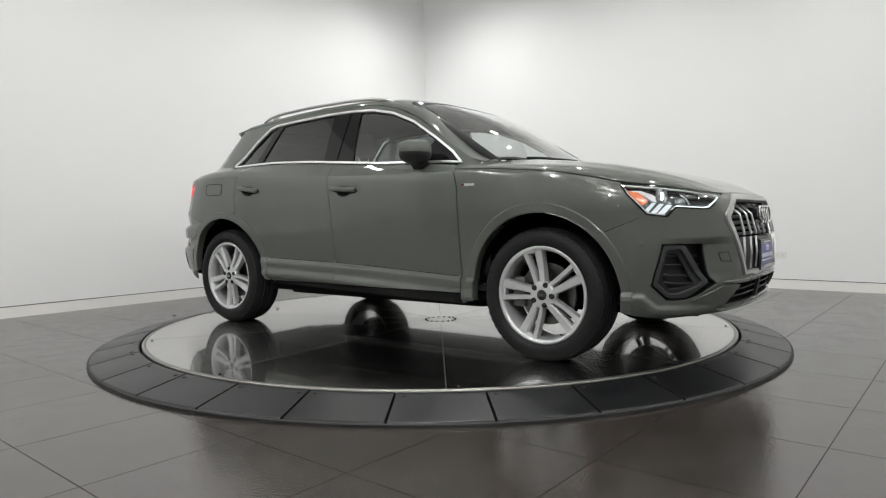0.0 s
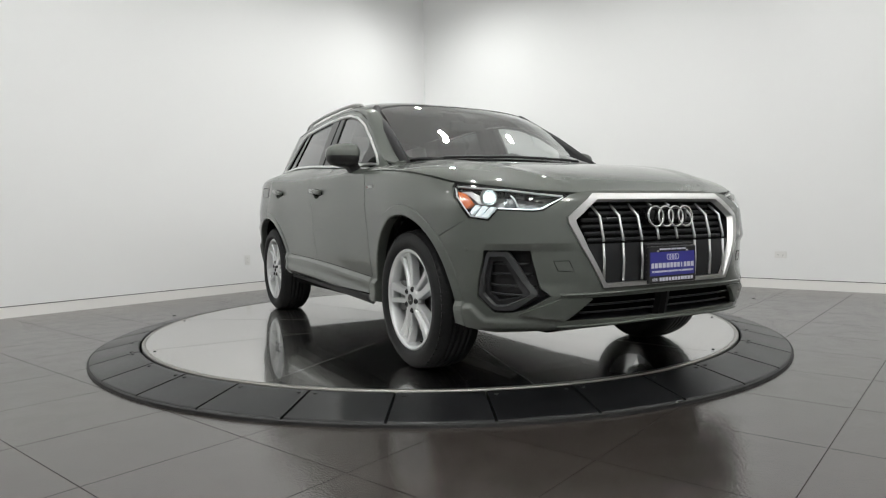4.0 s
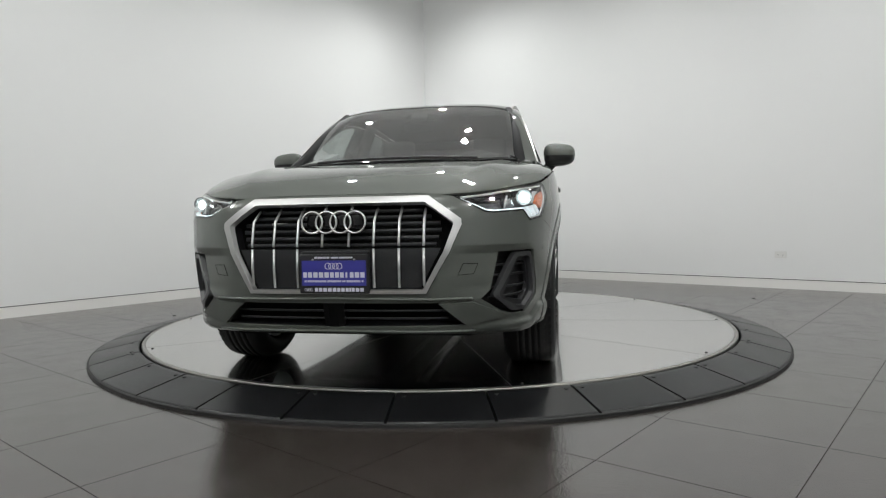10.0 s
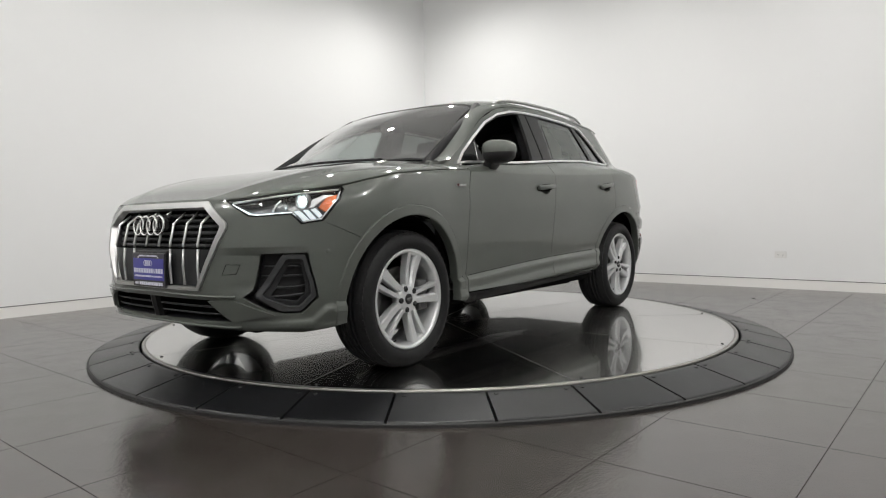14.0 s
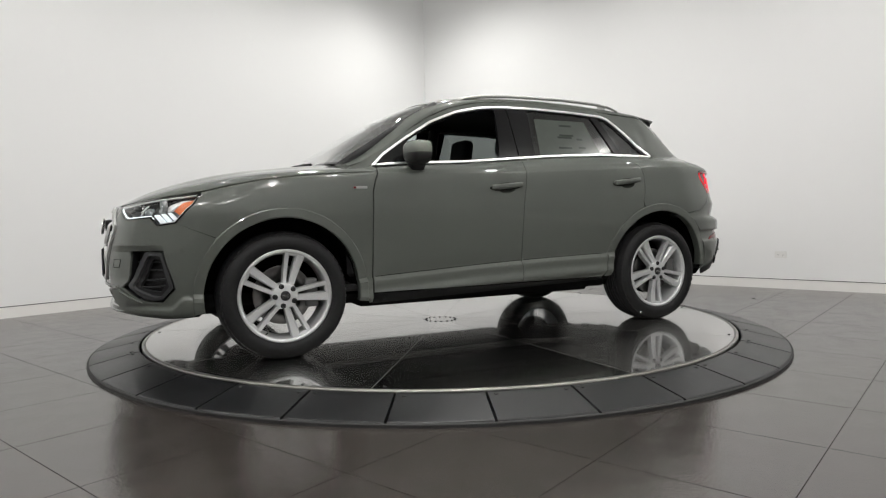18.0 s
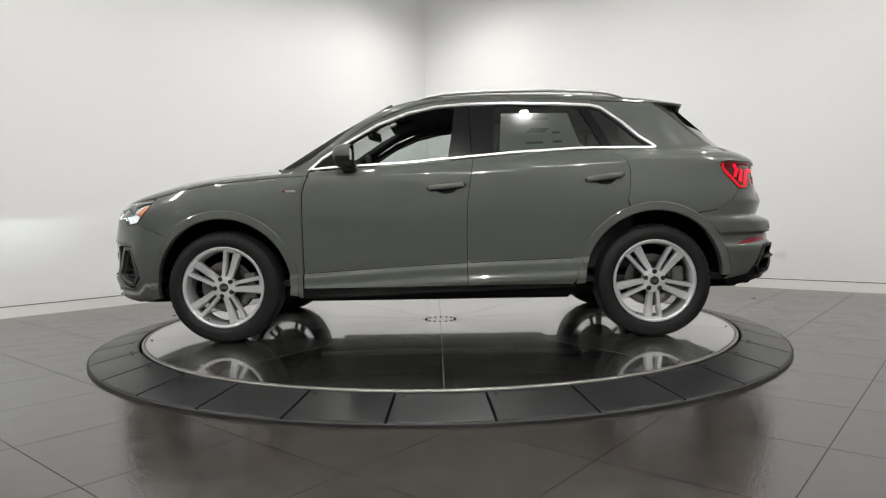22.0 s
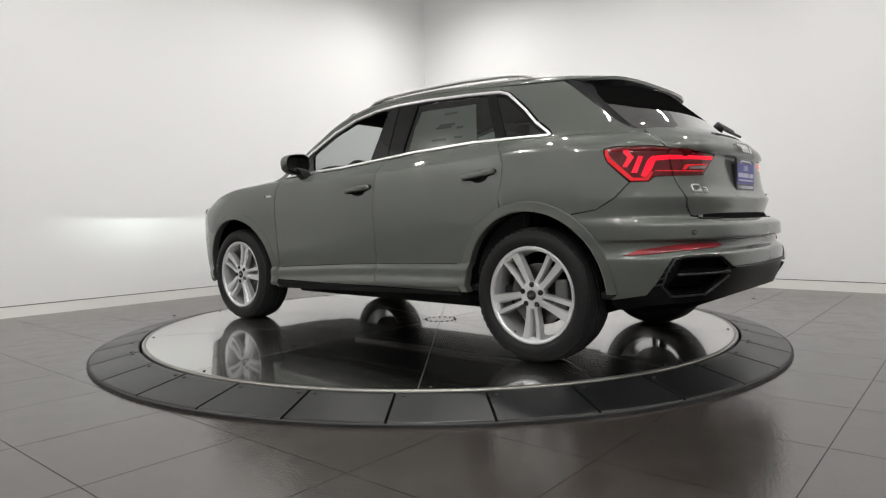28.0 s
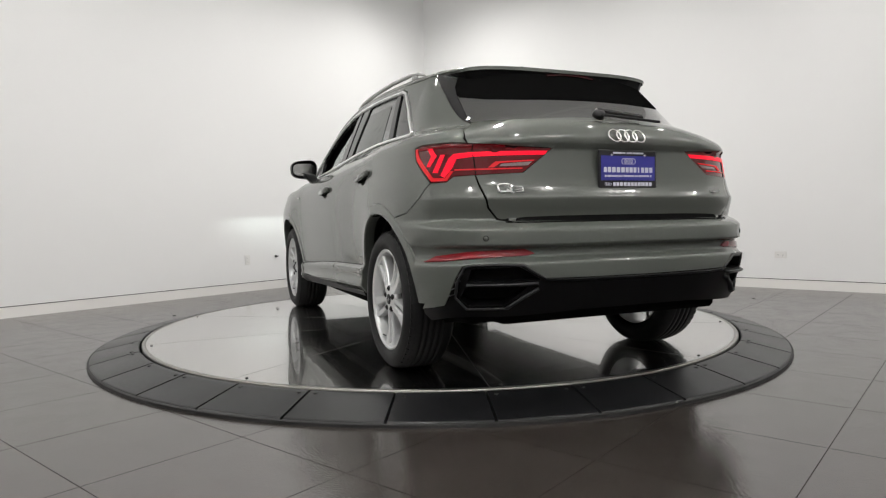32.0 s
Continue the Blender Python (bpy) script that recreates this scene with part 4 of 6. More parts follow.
            part("handle_gap", tube(ring, 0.0036, 5, closed=True, up=(0, 1, 0)), CORE, h)
        # wing badge
        b = Matrix.Translation((0.908, s * (side_y(0.908, 0.94) + 0.002), 0.940))
        bd = part("wing_badge", box(-0.042, 0.042, -0.0015, 0.0015, -0.007, 0.007, 0.001, None, b), SATIN, car, "small silver badge with a red end")
        part("badge_end", box(0.024 if s > 0 else -0.041, 0.041 if s > 0 else -0.024, -0.0022, 0.0022, -0.006, 0.006, 0.0, None, b), REDLENS, bd)
        mirror(car, s)
        # roof rail
        pts = [(0.16, 1.512), (0.06, 1.548), (-0.06, 1.566), (-0.3, 1.577), (-0.7, 1.578), (-1.0, 1.566), (-1.12, 1.552), (-1.21, 1.525)]
        part("roof_rail", tube([(x, s * (0.60 - 0.02 * (x + 0.5) ** 2), z) for x, z in pts], [0.006, 0.012, 0.014, 0.014, 0.014, 0.013, 0.012, 0.006], 10, 0.8), SATIN, car, "brushed aluminium roof rail", True)
        for x in (-0.07, -0.52, -1.06):
            z = roof_at(x, 0.93).z
            part("rail_foot", box(x - 0.035, x + 0.035, s * 0.592 - 0.008, s * 0.592 + 0.008, z - 0.01, 1.560, 0.005), SATIN, car)
    # bonnet
    paint("bonnet", patch([(0.0, -0.9995), (1.0, -0.9995), (1.0, 0.9995), (0.0, 0.9995)], hood_at, (0.2, 0, 1), 0.035, lines=[[(0.0, k), (1.0, k)] for q in (0.60, 0.70, 0.80, 0.96, 0.98, 0.99) for k in (q, -q)]), "painted bonnet")
    # windscreen and roof in one curve: the glass ends short of the pillars
    screen = [(1.135, 0.0), (1.10, 0.45), (0.985, 0.80), (0.93, 0.855), (0.60, 0.875), (0.42, 0.885), (0.345, 0.88), (0.322, 0.80), (0.315, 0.4), (0.312, 0.0)]
    screen += [(x, -q) for x, q in screen[1:-1]][::-1]
    band = shrink(screen, 0.022)
    part("windscreen", patch(band, roof_at, (0.4, 0, 1), 0.05, (), -0.003, 0), GLASS, car, "raked clear windscreen")
    part("windscreen_band", patch(screen, roof_at, (0.4, 0, 1), 0.05, (band,), -0.002, 0.01), GLOSSBLACK, car, "black printed edge of the windscreen")
    for s in (1, -1):
        pil = [(0.985, s * 0.803), (0.93, s * 0.857), (0.60, s * 0.877), (0.42, s * 0.887), (0.345, s * 0.883), (0.345, s * 0.9998), (0.84, s * 0.9998), (0.93, s * 0.96), (1.0, s * 0.85)]
        paint("front_pillar", patch(pil, roof_at, (0.3, s * 0.6, 0.7), 0.03, lines=[[(0.36, s * k), (0.84, s * k)] for k in (0.97, 0.99)]), "painted windscreen pillar")
    roof = [(0.343, 0.9998), (0.343, 0.883), (0.319, 0.80), (0.312, 0.4), (0.309, 0.0), (0.312, -0.4), (0.319, -0.80), (0.343, -0.883), (0.343, -0.9998), (-0.5, -0.9998), (-1.2, -0.9998), (-1.40, -0.9998), (-1.40, 0.9998), (-1.2, 0.9998), (-0.5, 0.9998)]
    paint("roof", patch(roof, roof_at, (0, 0, 1), 0.04, lines=[[(-1.39, k * s), (0.33, k * s)] for k in (0.95, 0.975, 0.99) for s in (1, -1)]), "painted roof")
    for pts in ([(1.070, 0.52), (1.095, 0.30), (1.108, 0.02)], [(1.105, 0.06), (1.100, -0.25), (1.060, -0.58)]):
        w = part("wiper_blade", tube(on_line(pts, roof_at, (0.4, 0, 1), 0.010), 0.008, 6), BLACK, car, "black windscreen wiper", True)
    part("cowl", patch([(1.20, -0.9), (1.10, -0.97), (0.93, -0.96), (0.93, 0.96), (1.10, 0.97), (1.20, 0.9), (1.24, 0.0)], lambda x, q: Vector((x, q * 0.80, 1.015 - 0.02 * abs(q) ** 2 + 0.02 * (1.2 - x))), (0, 0, 1), 0.08, (), 0, 0), CORE, car)
    # floor pan
    part("underbody", box(-1.72, 1.80, -0.74, 0.74, 0.262, 0.36, 0.04), CORE, car, "black underbody")
    for y0, y1, x0, x1, z0 in ((-0.68, -0.16, -0.86, 0.86, 0.230), (0.16, 0.68, -0.86, 0.86, 0.230), (-0.40, 0.40, -1.72, -1.02, 0.24), (-0.45, 0.45, 1.0, 1.76, 0.225), (-0.70, 0.70, 1.75, 1.93, 0.244), (-0.56, 0.56, 1.92, 2.05, 0.246), (-0.70, 0.70, -1.93, -1.73, 0.288), (-0.60, 0.60, -2.06, -1.92, 0.296)):
        part("underfloor_panel", box(x0, x1, y0, y1, z0, z0 + 0.06, 0.02), CORE, car)
    part("exhaust_pipe", tube([(0.9, 0.06, 0.262), (0.2, 0.05, 0.250), (-0.7, 0.05, 0.250), (-1.2, 0.10, 0.275)], 0.035, 10), DISCIRON, car, "steel exhaust pipe", True)
    part("engine_bay", box(1.15, 2.02, -0.52, 0.52, 0.30, 0.90, 0.04), CORE, car)


def mirror(car, s):
    """A door mirror on its foot: painted cap, black lower shell, glass at the back."""
    cx, cy, cz = 0.541, s * 0.918, 1.147
    def shell(grow):
        bm = bmesh.new()
        bmesh.ops.create_uvsphere(bm, u_segments=28, v_segments=18, radius=1)
        for v in bm.verts:
            x, y, z = v.co
            k = lambda a, p: math.copysign(abs(a) ** p, a)
            X, Y, Z = k(x, 0.75), k(y, 0.62), k(z, 0.66)
            depth = 0.088 if X > 0 else 0.080
            out = s * Y
            v.co = Vector((X * depth * (1 - 0.15 * out), Y * 0.100, Z * 0.072 * (1 - 0.12 * out))) * grow
        bmesh.ops.bisect_plane(bm, geom=bm.verts[:] + bm.edges[:] + bm.faces[:], plane_co=(-0.032, 0, 0), plane_no=(1, 0, 0), clear_inner=True)
        return bm
    bm = shell(1.0)
    bmesh.ops.bisect_plane(bm, geom=bm.verts[:] + bm.edges[:] + bm.faces[:], plane_co=(0, 0, -0.006), plane_no=(0, 0, 1), clear_inner=True)
    bmesh.ops.translate(bm, vec=(cx, cy, cz), verts=bm.verts)
    cap = part("mirror_cap", bm, PAINT, car, "painted door mirror cap", True)
    bm = shell(0.965)
    bmesh.ops.translate(bm, vec=(cx, cy, cz), verts=bm.verts)
    part("mirror_shell", bm, BLACK, cap, "", True)
    g = bmesh.new()
    k = lambda a, p: math.copysign(abs(a) ** p, a)
    g.faces.new([g.verts.new((cx - 0.024, cy + 0.084 * k(math.cos(a), 0.6), cz + 0.046 * k(math.sin(a), 0.62))) for a in [j * math.pi / 18 for j in range(36)]])
    part("mirror_glass", g, CHROME, cap, "mirror glass")
    foot = box(-0.046, 0.046, -0.5, 0.5, -0.5, 0.5)
    for v in foot.verts:                # an angular leg that leans out from the door
        up, out = v.co.z + 0.5, v.co.y * s + 0.5
        v.co = Vector((v.co.x * (0.85 + 0.2 * up) + 0.010 * up, s * (0.785 + 0.075 * out + up * (0.055 + 0.02 * out)), 1.030 + 0.082 * up + 0.012 * out))
    bmesh.ops.bevel(foot, geom=foot.edges[:], offset=0.010, segments=2, profile=0.6, affect="EDGES")
    bmesh.ops.translate(foot, vec=(cx - 0.010, 0, 0), verts=foot.verts)
    part("mirror_foot", foot, BLACK, cap, "", True)
    part("mirror_sail", box(cx - 0.01, cx + 0.20, s * 0.772 - 0.006, s * 0.772 + 0.006, 1.07, 1.105, 0.004), GLOSSBLACK, cap)


def build_rear(car):
    paint = lambda name, me, label="": part(name, me, PAINT, car, label)
    left = ry((0.0, 0.738), (0.56, 0.738), (0.62, 0.752), (0.658, 0.80), (0.672, 0.86)) + [(0.688, 0.934), (0.558, 0.9385), (0.491, 0.9415), (0.354, 1.050), (0.535, 1.0565), (0.714, 1.070), (0.742, 1.074), (0.772, 1.115), (0.850, 1.187), (0.48, 1.192), (0.0, 1.207)]
    full = left + [(-p[0], p[1]) for p in left if abs(p[0]) > 1e-6][::-1]
    paint("tailgate", patch(full, REAR.at, rear_out, 0.035, lines=TAIL_LINES), "painted tailgate")
    part("tail_liner", patch(whole([(0.0, 1.19), (0.6, 1.18), (0.80, 1.05), (0.80, 0.40), (0.0, 0.40)], ry), REAR.at, rear_out, 0.09, (), -0.05, 0), CORE, car)
    # rear glass
    gl = [(0.0, 1.212), (0.48, 1.197), (0.838, 1.194), (0.902, 1.304), (0.934, 1.349), (0.954, 1.395), (0.926, 1.453), (0.70, 1.475), (0.0, 1.495)]
    gl = gl + [(-p[0], p[1]) for p in gl if p[0]][::-1]
    part("rear_glass", patch(gl, REAR.at, rear_out, 0.06, (), -0.004, 0), REARGLASS, car, "dark tinted rear window")
    # one black band: printed edge plus the spoiler's reflection and shade, as colour
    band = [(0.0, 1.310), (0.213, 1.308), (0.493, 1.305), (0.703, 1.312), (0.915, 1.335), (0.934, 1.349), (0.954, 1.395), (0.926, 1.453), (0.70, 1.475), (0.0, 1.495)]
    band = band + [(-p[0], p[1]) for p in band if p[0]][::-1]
    part("window_band", patch(band, REAR.at, rear_out, 0.05, (), -0.002, 0), PRINTSHADE, car, "black upper band of the rear window, print with spoiler shade painted in")
    for s in (1, -1):
        mir = (lambda q: q) if s > 0 else flip
        # gloss black blade between the glass and the rear quarter
        bl = [(1.262, 1.492), (1.165, 1.437), (1.050, 1.362), (0.981, 1.293), (0.876, 1.196), (0.842, 1.194), (0.906, 1.304), (0.938, 1.349), (0.958, 1.395), (0.930, 1.455), (1.05, 1.475)]
        part("black_blade", patch(mir(bl), REAR.at, rear_out, 0.03, (), -0.003, 0.012), BLADE, car, "black blade beside the rear window")
        tail_lamp(car, s)
        o = rear_out
        rf = [(1.012, 0.565), (0.936, 0.592), (0.764, 0.615), (0.535, 0.625), (0.495, 0.605), (0.529, 0.597), (0.764, 0.584), (0.919, 0.570)]
        part("reflector", patch(mir(rf), REAR.at, o, 0.04, (), 0.006, 0.01), REDDARK, car, "slim dark red reflector")
        u, z = 0.693, 0.670
        n = normal_at(REAR.at, s * u, z, rear_out(s * u, z))
        q = Matrix.Translation(REAR.at(s * u, z)) @ n.to_track_quat("X", "Z").to_matrix().to_4x4()
        sn = part("parking_sensor", revolve([(0.0, 0.003), (0.008, 0.0025), (0.0095, 0.0)], 16, "X", q), PAINT, car, "", True)
        part("sensor_ring", revolve([(0.0095, 0.002), (0.0115, 0.0012), (0.012, 0.0)], 16, "X", q), CORE, sn, "", True)
    # bumper and the black diffuser below it
    edge = [(0.0, 0.502), (0.38, 0.504), (0.469, 0.506), (0.553, 0.565), (0.664, 0.568), (0.759, 0.564), (0.802, 0.556), (0.835, 0.505), (0.864, 0.448), (0.903, 0.380), (1.056, 0.352)]
    arch_pts = [(REAR.by_x(-1.338 - ARCH_OUT * math.cos(radians(a)), 0.362 + ARCH_OUT * math.sin(radians(a))), 0.362 + ARCH_OUT * math.sin(radians(a))) for a in (57, 50, 42, 34, 26, 18, 10, 2)]
    left = ry((0.0, 0.731), (0.56, 0.731), (0.622, 0.744), (0.664, 0.792), (0.679, 0.855)) + [(0.694, 0.934), (0.788, 0.931), (0.822, 0.908), (0.909, 0.907), (0.994, 0.839), (1.085, 0.781)] + arch_pts + edge[::-1]
    full = left + [(-p[0], p[1]) for p in left if abs(p[0]) > 1e-6][::-1][1:]
    paint("rear_bumper", patch(full, REAR.at, rear_out, 0.035, lines=TAIL_LINES), "painted rear bumper")
    low = [(u, z - 0.003) for u, z in edge] + [(1.045, 0.325), (1.0, 0.300), (0.895, 0.322), (0.78, 0.335), (0.59, 0.342), (0.30, 0.36), (0.0, 0.362)]
    full = low + [(-p[0], p[1]) for p in low if abs(p[0]) > 1e-6][::-1]
    upper = [(0.785, 0.490), (0.764, 0.540), (0.735, 0.547), (0.562, 0.551), (0.487, 0.500), (0.56, 0.494)]
    lower = [(0.823, 0.414), (0.796, 0.464), (0.540, 0.470), (0.585, 0.432), (0.632, 0.392), (0.786, 0.383)]
    dif = part("diffuser", patch(full, REAR.at, rear_out, 0.04, (upper, flip(upper), lower, flip(lower)), -0.004, 0), BLACKTRIM, car, "black plastic lower diffuser with outlet frames")
    for s in (1, -1):
        mir = (lambda q: q) if s > 0 else flip
        for q, deep in ((upper, 0.075), (lower, 0.10)):
            part("outlet_wall", wall_strip(mir(q), REAR.at, rear_out, deep, 0.04, "pocket", -0.004), BLACKTRIM, dif)
            part("outlet", patch(mir(q), REAR.at, rear_out, 0.05, (), -deep, 0), CORE, dif, "dark outlet recess")
        ridge = lambda pts, off, r, flat=0.7: tube(on_line([(s * u, z) for u, z in pts], REAR.at, (-1, s, 0), off), r, 8, flat)
        part("outlet_blade", ridge(((0.50, 0.484), (0.62, 0.480), (0.785, 0.477)), 0.002, 0.012, 0.55), GREYTRIM, dif, "dark grey blade between the outlets", True)
        part("outlet_rib", ridge(((0.47, 0.503), (0.553, 0.558), (0.664, 0.561), (0.759, 0.557), (0.790, 0.548), (0.828, 0.49), (0.842, 0.42), (0.792, 0.373), (0.625, 0.380)), 0.002, 0.0065), GREYTRIM, dif, "", True)
        part("outlet_fin", ridge(((0.625, 0.378), (0.56, 0.425), (0.497, 0.462)), 0.0, 0.013, 0.6), GREYTRIM, dif, "", True)
        for z in (0.43, 0.46, 0.49, 0.52):
            u = 0.862 - 0.55 * (z - 0.43)
            part("outlet_slat", ridge(((u + 0.012, z - 0.004), (u - 0.016, z + 0.004)), 0.003, 0.004), GREYTRIM, dif, "", True)
    part("diffuser_edge", tube(on_line([(-0.47, 0.500), (-0.38, 0.495), (0.0, 0.493), (0.38, 0.495), (0.47, 0.500)], REAR.at, (-1, 0, 0), 0.002), 0.008, 6, 0.7), BLACKTRIM, dif, "", True)
    part("gate_gap", tube(on_line(ry((-0.60, 0.7345), (0.0, 0.7345), (0.60, 0.7345)), REAR.at, (-1, 0, 0), -0.004), 0.006, 6), CORE, car)
    # spoiler over the glass
    sp = [(-1.403, SPOILER_W(-1.403) * 0.998), (-1.50, SPOILER_W(-1.5) * 0.998), (-1.56, SPOILER_W(-1.56) * 0.996), (-1.60, 0.548), (-1.632, 0.51), (-1.662, 0.40), (-1.686, 0.20), (-1.693, 0.0)]
    sp = sp + [(x, -y) for x, y in sp if y][::-1]
    roof_end = part("roof_spoiler", patch(sp, spoiler_at, (-0.2, 0, 1), 0.035, (), 0.0, 0.016), PAINT, car, "painted roof spoiler with a black underside")
    body = [tuple(p) for p in shrink(sp, 0.010)]
    part("spoiler_side", wall_strip(body, spoiler_at, (-0.2, 0, 1), 0.044, 0.05, "side", -0.010), BLACKTRIM, roof_end)
    part("spoiler_underside", patch(body, spoiler_at, (-0.2, 0, 1), 0.05, (), -0.054, 0), CORE, roof_end, "black spoiler underside")
    bl = [(u, z) for u, z in ((-0.20, 1.452), (-0.10, 1.462), (0.0, 1.465), (0.10, 1.462), (0.20, 1.452))]
    part("brake_light", tube(on_line(bl, REAR.at, (-1, 0, 0.3), 0.002), 0.007, 6), REDDIM, car, "dark red high brake light")
    # aerial fin
    bm = box(-0.03, 0.03, -0.008, 0.008, 0.0, 0.05, 0.006)
    for v in bm.verts:
        t = v.co.z / 0.05
        v.co.x = v.co.x * (1 - 0.65 * t) - 0.012 * t
        v.co.y *= 1 - 0.6 * t
    bmesh.ops.translate(bm, vec=(-1.20, 0, ROOFC(-1.2) - 0.004), verts=bm.verts)
    part("aerial", bm, PAINT, car, "", True)
    # wiper
    w = part("wiper_arm", box(-0.012, 0.012, -0.26, 0.0, -0.012, 0.012, 0.006, None, Matrix.Translation((-2.024, 0.08, 1.234)) @ pose(0, 0, 0, 6, 35, 3)), BLACK, car, "black rear wiper arm")
    part("wiper_blade", box(-0.007, 0.007, -0.33, 0.02, -0.014, -0.002, 0.004, None, Matrix.Translation((-2.042, 0.06, 1.218)) @ pose(0, 0, 0, 4, 35, 3)), BLACK, w)
    part("wiper_boss", revolve([(0.0, 0.03), (0.024, 0.028), (0.03, 0.0), (0.0, 0.0)], 16, "Z", Matrix.Translation((-2.022, 0.07, 1.208)) @ pose(0, 0, 0, 0, -45, 0)), BLACK, w, "", True)


def tail_lamp(car, s):
    o = rear_out
    fn = REAR.at
    mir = (lambda q: [tuple(p) for p in q]) if s > 0 else (lambda q: flip([tuple(p) for p in q]))
    lamp = part("tail_lamp", patch(mir(LAMP_R), fn, o, 0.03, (), -0.003, 0.02), REDLENS, car, "dark red wraparound tail lamp, lit")
    part("lamp_gap", patch(mir(shrink(LAMP_R, -0.006)), fn, o, 0.04, (), -0.014, 0), CORE, lamp)
    rim = [(1.040, 1.064), (1.026, 1.065), (0.995, 1.023), (0.894, 0.930), (0.829, 0.928), (0.806, 0.957), (0.792, 0.955), (0.821, 0.916), (0.905, 0.916), (1.014, 1.011)]
    part("lamp_rim", patch(mir(rim), fn, o, 0.03, (), 0.0, 0.003), REDSOFT, lamp, "bright red rim of the lamp")
    part("light_chevron", patch(mir([(0.945, 1.061), (0.918, 1.060), (0.883, 1.026), (0.920, 0.980), (0.940, 0.982), (0.916, 1.026)]), fn, o, 0.02, (), 0.0004, 0.003), REDGLOW, lamp, "glowing red light chevron")
    part("light_chevron", patch(mir([(0.862, 1.030), (0.838, 1.029), (0.872, 0.952), (0.900, 0.954)]), fn, o, 0.02, (), 0.0004, 0.003), REDGLOW, lamp, "glowing red light chevron")
    bar = [(0.833, 0.930), (0.855, 0.938), (0.818, 1.011), (0.794, 1.030), (0.72, 1.034), (0.380, 1.037), (0.396, 1.020), (0.70, 1.014), (0.779, 1.008), (0.797, 0.970)]
    part("light_bar", patch(mir(bar), fn, o, 0.02, (), 0.0004, 0.003), REDGLOW, lamp, "glowing red light bar")
    top = [(1.020, 1.066), (0.96, 1.066), (0.818, 1.066), (0.717, 1.058), (0.535, 1.045), (0.42, 1.041), (0.535, 1.041), (0.717, 1.050), (0.818, 1.056), (1.0, 1.056)]
    part("upper_rim", patch(mir(top), fn, o, 0.03, (), 0.0002, 0.003), REDDARK, lamp)
    part("light_hook", patch(mir([(0.638, 0.967), (0.609, 0.991), (0.440, 0.998), (0.446, 0.993), (0.588, 0.985), (0.614, 0.966)]), fn, o, 0.02, (), 0.0004, 0.002), REDSOFT, lamp)
    part("reversing_lens", patch(mir([(0.583, 0.981), (0.452, 0.990), (0.470, 0.974), (0.590, 0.971)]), fn, o, 0.03, (), 0.0, 0.003), REVERSE, lamp, "pale reversing light lens")
    part("lens_line", patch(mir([(0.785, 0.963), (0.638, 0.962), (0.494, 0.964), (0.494, 0.960), (0.638, 0.957), (0.785, 0.958)]), fn, o, 0.03, (), 0.0004, 0.002), REDSOFT, lamp)
    part("lens_seam", tube(on_line([(s * 0.690, 0.939), (s * 0.700, 1.0), (s * 0.717, 1.066)], fn, (-1, s, 0), -0.0015), 0.0025, 5), CORE, lamp)


